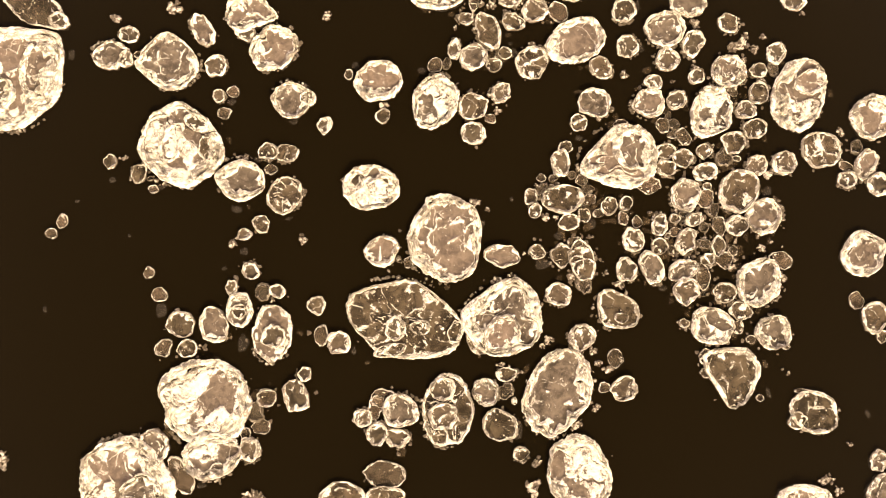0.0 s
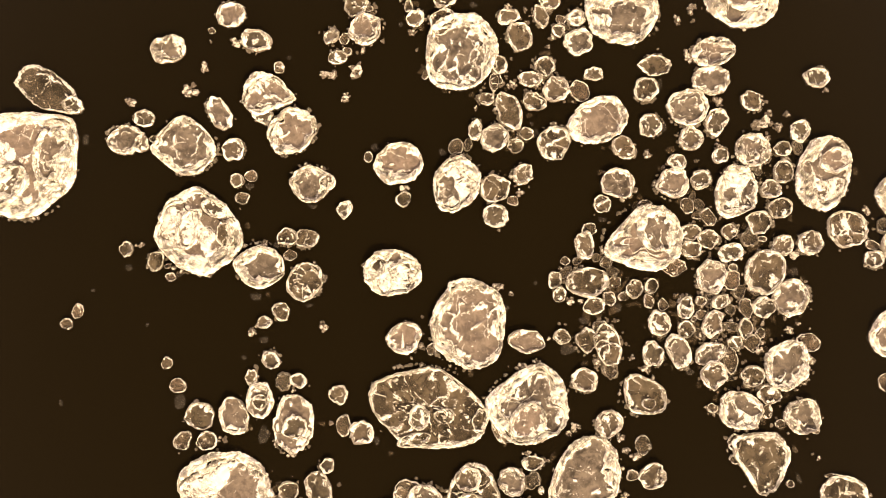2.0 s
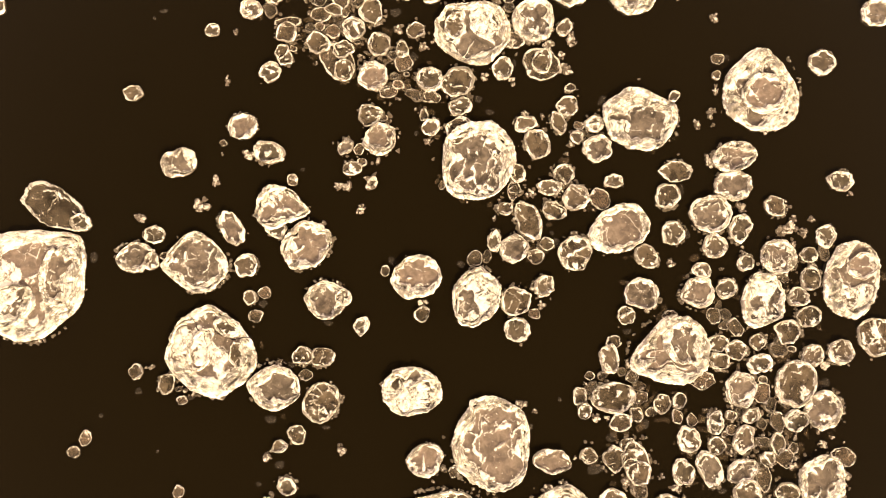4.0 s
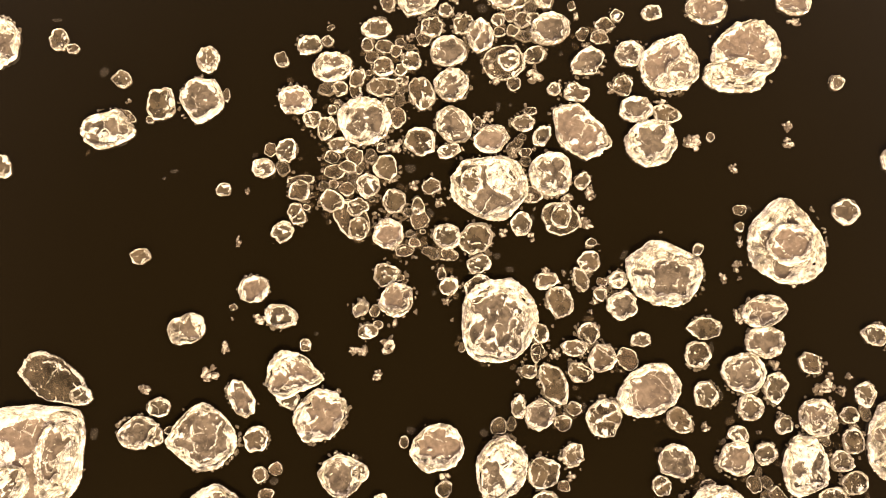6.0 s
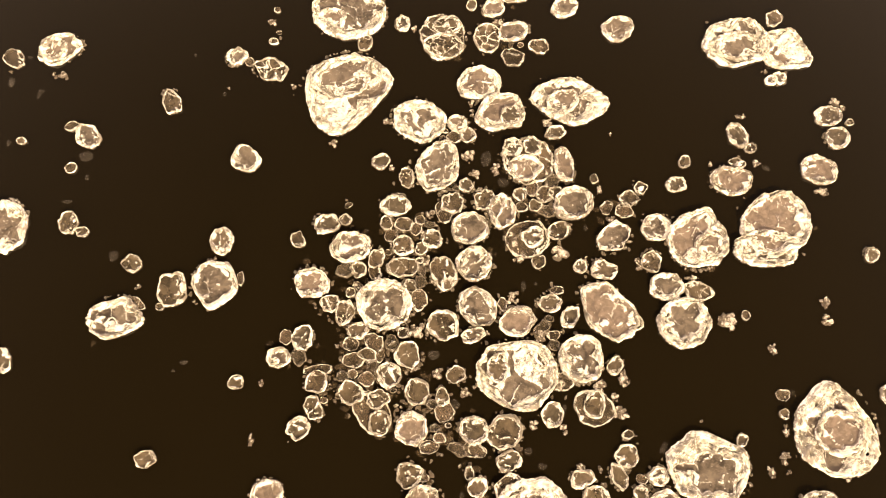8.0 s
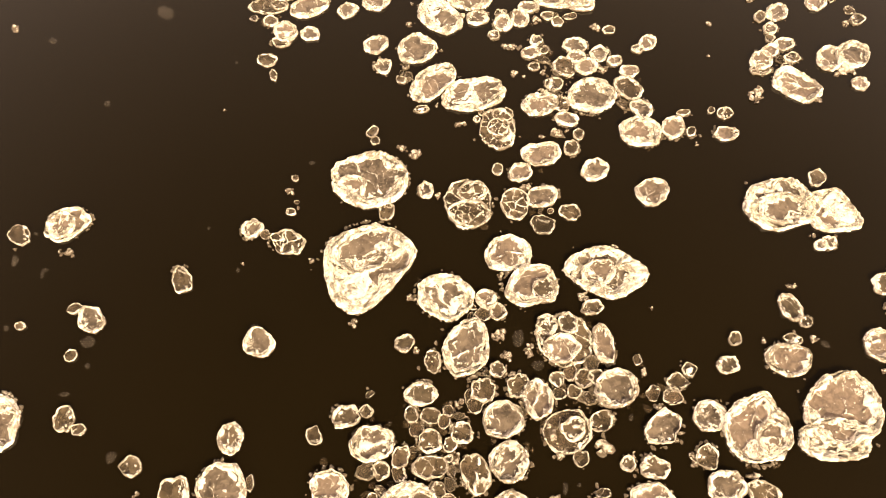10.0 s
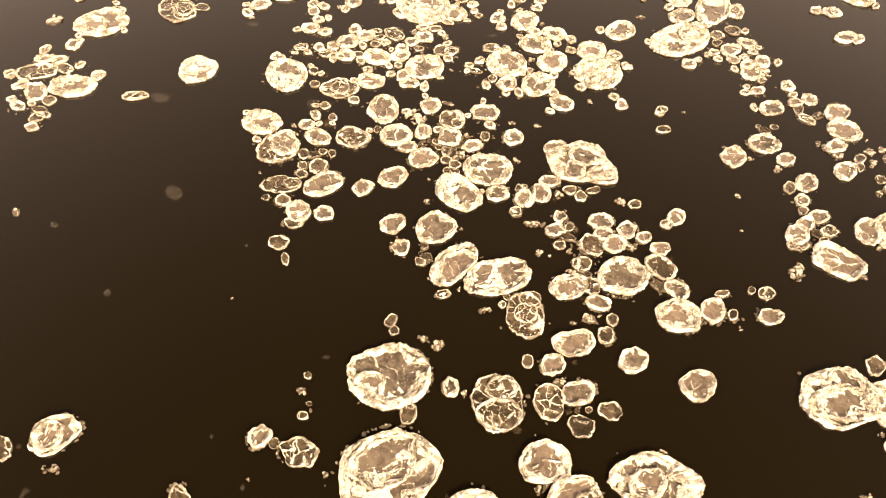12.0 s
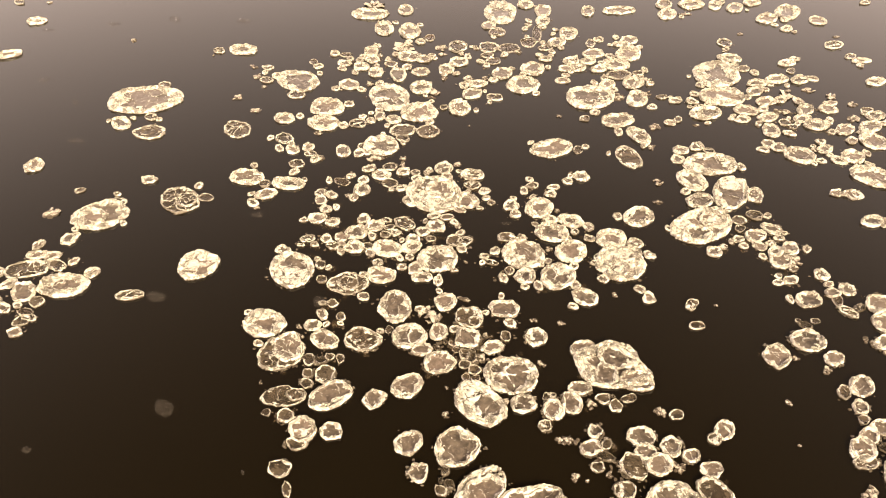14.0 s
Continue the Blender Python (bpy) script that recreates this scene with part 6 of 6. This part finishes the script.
ice("H", -4.09, 47.99, 1.19, 0.79, -54)
ice("H", -4.87, 48.32, 0.53, 0.34, -8)
ice("H", -4.75, 47.76, 0.53, 0.42, -11)
ice("W", -6.27, 47.51, 1.11, 0.97, 26)
ice("W", -6.38, 46.52, 0.94, 0.84, -31)
ice("H", -5.77, 46.54, 0.52, 0.46, -26)
ice("H", -4.98, 47.25, 0.53, 0.48, -26)
ice("W", -4.93, 46.26, 1.38, 1.09, -11)
ice("N", -3.26, 47.28, 0.73, 0.66, -11)
ice("W", -3.75, 46.81, 0.68, 0.64, -23)
ice("W", -3.84, 46.26, 0.92, 0.86, -18)
ice("W", -2.65, 47.63, 0.95, 0.84, -7)
ice("H", -2.93, 46.76, 0.52, 0.40, -7)
ice("W", -2.76, 45.36, 1.85, 1.73, -9)
ice("N", -3.95, 45.58, 0.46, 0.40, -86)
ice("W", -3.75, 44.82, 0.80, 0.64, -90)
ice("W", -3.49, 44.26, 0.97, 0.57, -6)
ice("M", -9.05, 45.28, 2.35, 1.89, -67)
ice("H", -7.84, 45.43, 0.54, 0.47, -57)
ice("H", -7.76, 44.52, 0.52, 0.46, -52)
ice("Q", -6.66, 44.17, 1.80, 1.38, -14)
set_in("H", -6.64, 44.16, 0.94, 0.82, -27)
ice("W", -5.23, 44.54, 1.28, 1.07, -14)
ice("H", -2.06, 48.25, 0.71, 0.46, 13)
rubble(-1.59, 47.60, 0.59, 0.42, 83)
ice("H", -1.88, 46.53, 0.80, 0.77, 77)
ice("H", -1.40, 46.48, 0.72, 0.64, -1)
rubble(-1.54, 45.04, 0.30, 0.30, 36)
ice("H", -0.42, 44.92, 0.65, 0.33, -19)
ice("H", 0.17, 49.17, 0.44, 0.36, 0)
ice("W", 1.08, 48.87, 0.84, 0.79, 33)
slush(0.67, 47.60, 0.58, 0.34, -3)
ice("W", 2.36, 48.54, 1.54, 1.33, 61)
rubble(3.21, 48.29, 0.52, 0.27, 69)
rubble(2.56, 47.74, 0.70, 0.51, 2)
ice("W", 3.64, 47.43, 1.27, 0.94, -31)
ice("H", 3.66, 46.64, 0.44, 0.39, 34)
ice("W", 2.61, 46.65, 1.60, 1.24, -20)
ice("H", 0.52, 46.57, 0.88, 0.65, -1)
rubble(1.28, 46.51, 0.76, 0.70, 39)
ice("W", 1.07, 45.29, 2.05, 1.88, -46)
ice("W", 3.23, 45.29, 1.59, 1.39, 30)
rubble(2.26, 45.56, 0.48, 0.40, 63)
ice("H", 2.37, 50.38, 0.74, 0.48, -2)
ice("N", 3.41, 50.14, 0.68, 0.38, -2)
ice("W", 4.21, 50.60, 0.57, 0.49, -36)
ice("W", 5.00, 50.92, 0.87, 0.79, -46)
rubble(4.52, 51.21, 0.51, 0.29, 74)
ice("H", 0.28, 44.30, 0.51, 0.44, 70)
ice("W", 0.91, 43.93, 1.02, 0.91, 59)
ice("M", 2.27, 43.79, 1.69, 1.50, 32)
ice("W", 5.19, 46.02, 1.42, 1.31, -6)
ice("M", 5.19, 44.34, 2.30, 2.21, 50)
set_in("W", 4.88, 43.92, 1.31, 1.07, 50)
set_in("N", 5.70, 44.88, 1.29, 0.97, 10)
ice("W", 4.42, 44.80, 0.65, 0.56, 38)
rubble(4.34, 43.53, 0.56, 0.47, 25)
ice("W", 6.91, 47.44, 1.61, 1.31, 39)
ice("W", 11.84, 51.38, 2.92, 2.01, -6)
ice("W", 10.42, 50.06, 1.88, 1.37, -82)
ice("N", 10.19, 48.39, 1.43, 1.09, 24)
ice("M", 11.91, 48.84, 2.81, 1.71, 57)
ice("N", 12.99, 48.59, 1.19, 0.88, -119)
ice("M", 9.60, 46.47, 3.32, 2.14, 28)
set_in("W", 9.13, 45.84, 1.69, 1.23, 15)
set_in("W", 10.32, 46.97, 1.49, 1.11, 21)
ice("H", 12.34, 47.05, 0.81, 0.73, -9)
ice("H", 11.49, 46.78, 0.72, 0.66, 12)
ice("H", 11.30, 46.18, 0.59, 0.44, 30)
ice("W", 10.92, 45.45, 0.61, 0.44, 20)
ice("N", 11.78, 45.61, 1.15, 0.83, 34)
ice("W", 12.70, 46.01, 1.03, 0.66, -45)
ice("N", 12.25, 45.01, 0.49, 0.41, -1)
ice("W", 12.20, 44.43, 0.91, 0.64, 36)
ice("W", 12.99, 44.63, 0.94, 0.74, -120)
ice("N", 12.16, 43.84, 1.07, 0.99, 37)
rubble(12.79, 43.78, 0.98, 0.50, 53)
ice("H", 12.49, 43.29, 0.48, 0.33, 20)
ice("N", 12.05, 42.63, 0.74, 0.51, 20)
ice("N", 13.53, 42.22, 0.51, 0.32, 13)
rubble(8.71, 50.11, 0.82, 0.59, -104)
rubble(8.18, 48.47, 0.63, 0.38, -22)
ice("H", 10.02, 44.97, 0.49, 0.36, 20)
ice("N", 17.79, 48.19, 0.96, 0.82, 11)
ice("W", 19.55, 49.56, 2.16, 1.77, -52)
ice("W", 17.62, 46.10, 1.23, 0.80, 25)
ice("W", 18.17, 45.96, 0.83, 0.52, 37)

# ---- young thin pans caught in the gaps of the near rafts ----
def shut_in(x, y, reach):
    """True where floes stand round a place on all sides."""
    bearings = sorted(math.atan2(b - y, a - x) for a, b, c in LAID if math.hypot(a - x, b - y) < c + reach)
    if len(bearings) < 3:
        return False
    return max((q - p) % (2 * math.pi) for p, q in zip(bearings, bearings[1:] + bearings[:1])) < 2.3


def gap_pans(seed, least, most, tuck, kinds):
    """Pans of young ice; tuck: how far they slide under the floes beside them."""
    rng = random.Random(seed)
    for x, y, r in [q for q in LAID if q[1] < 41]:
        for _ in range(3):
            size = rng.uniform(least, most)
            ang = rng.uniform(0, 2 * math.pi)
            px, py = x + (r + size * 0.52 * tuck) * math.cos(ang), y + (r + size * 0.52 * tuck) * math.sin(ang)
            if any(math.hypot(px - a, py - b) < 0.93 * c + 0.42 * size * tuck for a, b, c in LAID):
                continue
            if shut_in(px, py, 0.30 + 0.5 * size):
                ice(rng.choice(kinds), px, py, size, size * rng.uniform(0.6, 0.95), rng.uniform(0, 180))


gap_pans(21, 0.40, 0.75, 0.6, "DDDT")
gap_pans(9, 0.22, 0.42, 0.9, "DDTH")


# ---- brown slush frozen to the edges of crowded floes ----
def fringe(ob, length, width, seed, lumps):
    rng = random.Random(seed)
    bm = bmesh.new()
    start, spread = rng.uniform(0, 2 * math.pi), rng.uniform(0.5, 1.3)
    for _ in range(lumps):
        ang = start + rng.gauss(0, 0.6) * spread
        size = rng.uniform(0.035, 0.10) * min(1.0, 0.55 + 0.4 * length)
        out = 1 + rng.uniform(-0.02, 0.5) * size / (0.25 * (length + width))
        at = Matrix.Translation((0.5 * length * out * math.cos(ang), 0.5 * width * out * math.sin(ang), rng.uniform(-0.01, 0.02)))
        spin = Euler((rng.uniform(-0.4, 0.4), rng.uniform(-0.4, 0.4), rng.uniform(0, 6.3))).to_matrix().to_4x4()
        grown = bmesh.ops.create_icosphere(bm, subdivisions=1, radius=1.0, matrix=at @ spin @ Matrix.Diagonal((size, size * rng.uniform(0.5, 0.9), 0.05 * rng.uniform(0.6, 1.2), 1)))
        for v in grown["verts"]:
            v.co += Vector((rng.uniform(-1, 1), rng.uniform(-1, 1), 0.4 * rng.uniform(-1, 1))) * 0.3 * size
    me = bpy.data.meshes.new("fringe")
    bm.to_mesh(me)
    bm.free()
    me.materials.append(FRINGE)
    edge = part("fringe", me, ob)
    tagged(edge, "brown slush frozen to the edge", kind="stuff")


def fringes(seed):
    rng = random.Random(seed)
    for (ob, kind, length, width), (x, y, r) in list(zip(FLOES, LAID)):
        if kind in "TD" or y > 41 or length < 0.35:
            continue
        crowd = sum(math.hypot(x - a, y - b) < 0.7 + r + c for a, b, c in LAID)
        if rng.random() < min(0.85, 0.14 * crowd):
            fringe(ob, length, width, rng.random(), rng.randint(7, 12) + int(4 * length))


fringes(31)


# ---- small pans that fill the far rafts ----
def far_pans(seed):
    rng = random.Random(seed)
    far = [q for q in LAID if q[1] > 41]
    for x, y, r in far:
        near = sum(math.hypot(x - a, y - b) < 2.6 + r for a, b, _ in far)
        for _ in range(0 if near < 4 else 1 if near < 7 else 2):
            size = rng.uniform(0.3, 0.8)
            ang = rng.uniform(0, 2 * math.pi)
            px, py = x + (r + size * 0.5) * math.cos(ang), y + (r + size * 0.5) * math.sin(ang)
            if any(math.hypot(px - a, py - b) < 0.8 * c + 0.4 * size for a, b, c in LAID):
                continue
            # mostly kind W, whose white carries the brightening of the low view
            ice(rng.choice("WWWN"), px, py, size, size * rng.uniform(0.6, 0.95), rng.uniform(0, 180), name="small_floe")


far_pans(5)


# ---- crumbs of brash ice that gather between the floes ----
def brash(name, per_floe, fewest, smallest, largest, material, seed):
    """Crumbs where more than the fewest floes crowd together."""
    rng = np.random.default_rng(seed)
    gold = (1 + 5**0.5) / 2
    ball = np.array([(-1, gold, 0), (1, gold, 0), (-1, -gold, 0), (1, -gold, 0), (0, -1, gold), (0, 1, gold), (0, -1, -gold), (0, 1, -gold), (gold, 0, -1), (gold, 0, 1), (-gold, 0, -1), (-gold, 0, 1)]) / 1.9
    sides = np.array([(0, 11, 5), (0, 5, 1), (0, 1, 7), (0, 7, 10), (0, 10, 11), (1, 5, 9), (5, 11, 4), (11, 10, 2), (10, 7, 6), (7, 1, 8), (3, 9, 4), (3, 4, 2), (3, 2, 6), (3, 6, 8), (3, 8, 9), (4, 9, 5), (2, 4, 11), (6, 2, 10), (8, 6, 7), (9, 8, 1)])
    laid = np.array(LAID)
    verts, faces, count = [], [], 0
    for x, y, r in laid:
        near = np.hypot(laid[:, 0] - x, laid[:, 1] - y)
        crowd = int((near < 1.6 + r).sum()) if grainy(np.array(x / 1.7), np.array(y / 1.7), seed) > 0.36 else 0
        for _ in range(int(min(8, max(0, crowd - fewest) * per_floe) + rng.random() * 0.9 + (1.2 * per_floe * r if r > 0.55 else 0))):
            ang, far = rng.uniform(0, 2 * math.pi), r * rng.uniform(0.93, 1.05) + rng.uniform(0, 0.16)
            size = rng.uniform(smallest, largest)
            lump = ball * size * (0.45 + 0.9 * rng.random((12, 1))) * (rng.uniform(0.7, 1.3), rng.uniform(0.7, 1.3), 0.5)
            verts.append(lump + (x + far * math.cos(ang), y + far * math.sin(ang), rng.uniform(-0.01, 0.015)))
            faces.append(sides + 12 * count)
            count += 1
    me = bpy.data.meshes.new(name)
    me.from_pydata(np.concatenate(verts).tolist(), [], np.concatenate(faces).tolist())
    me.materials.append(material)
    return tagged(new(name, me), "loose crumbs of translucent brash ice between the floes", "brash ice", kind="stuff")


brash("brash_ice", 0.50, 4, 0.03, 0.085, SHARD, 11)
brash("sunken_brash", 0.34, 7, 0.06, 0.16, SLUSH_CRUMB, 12)
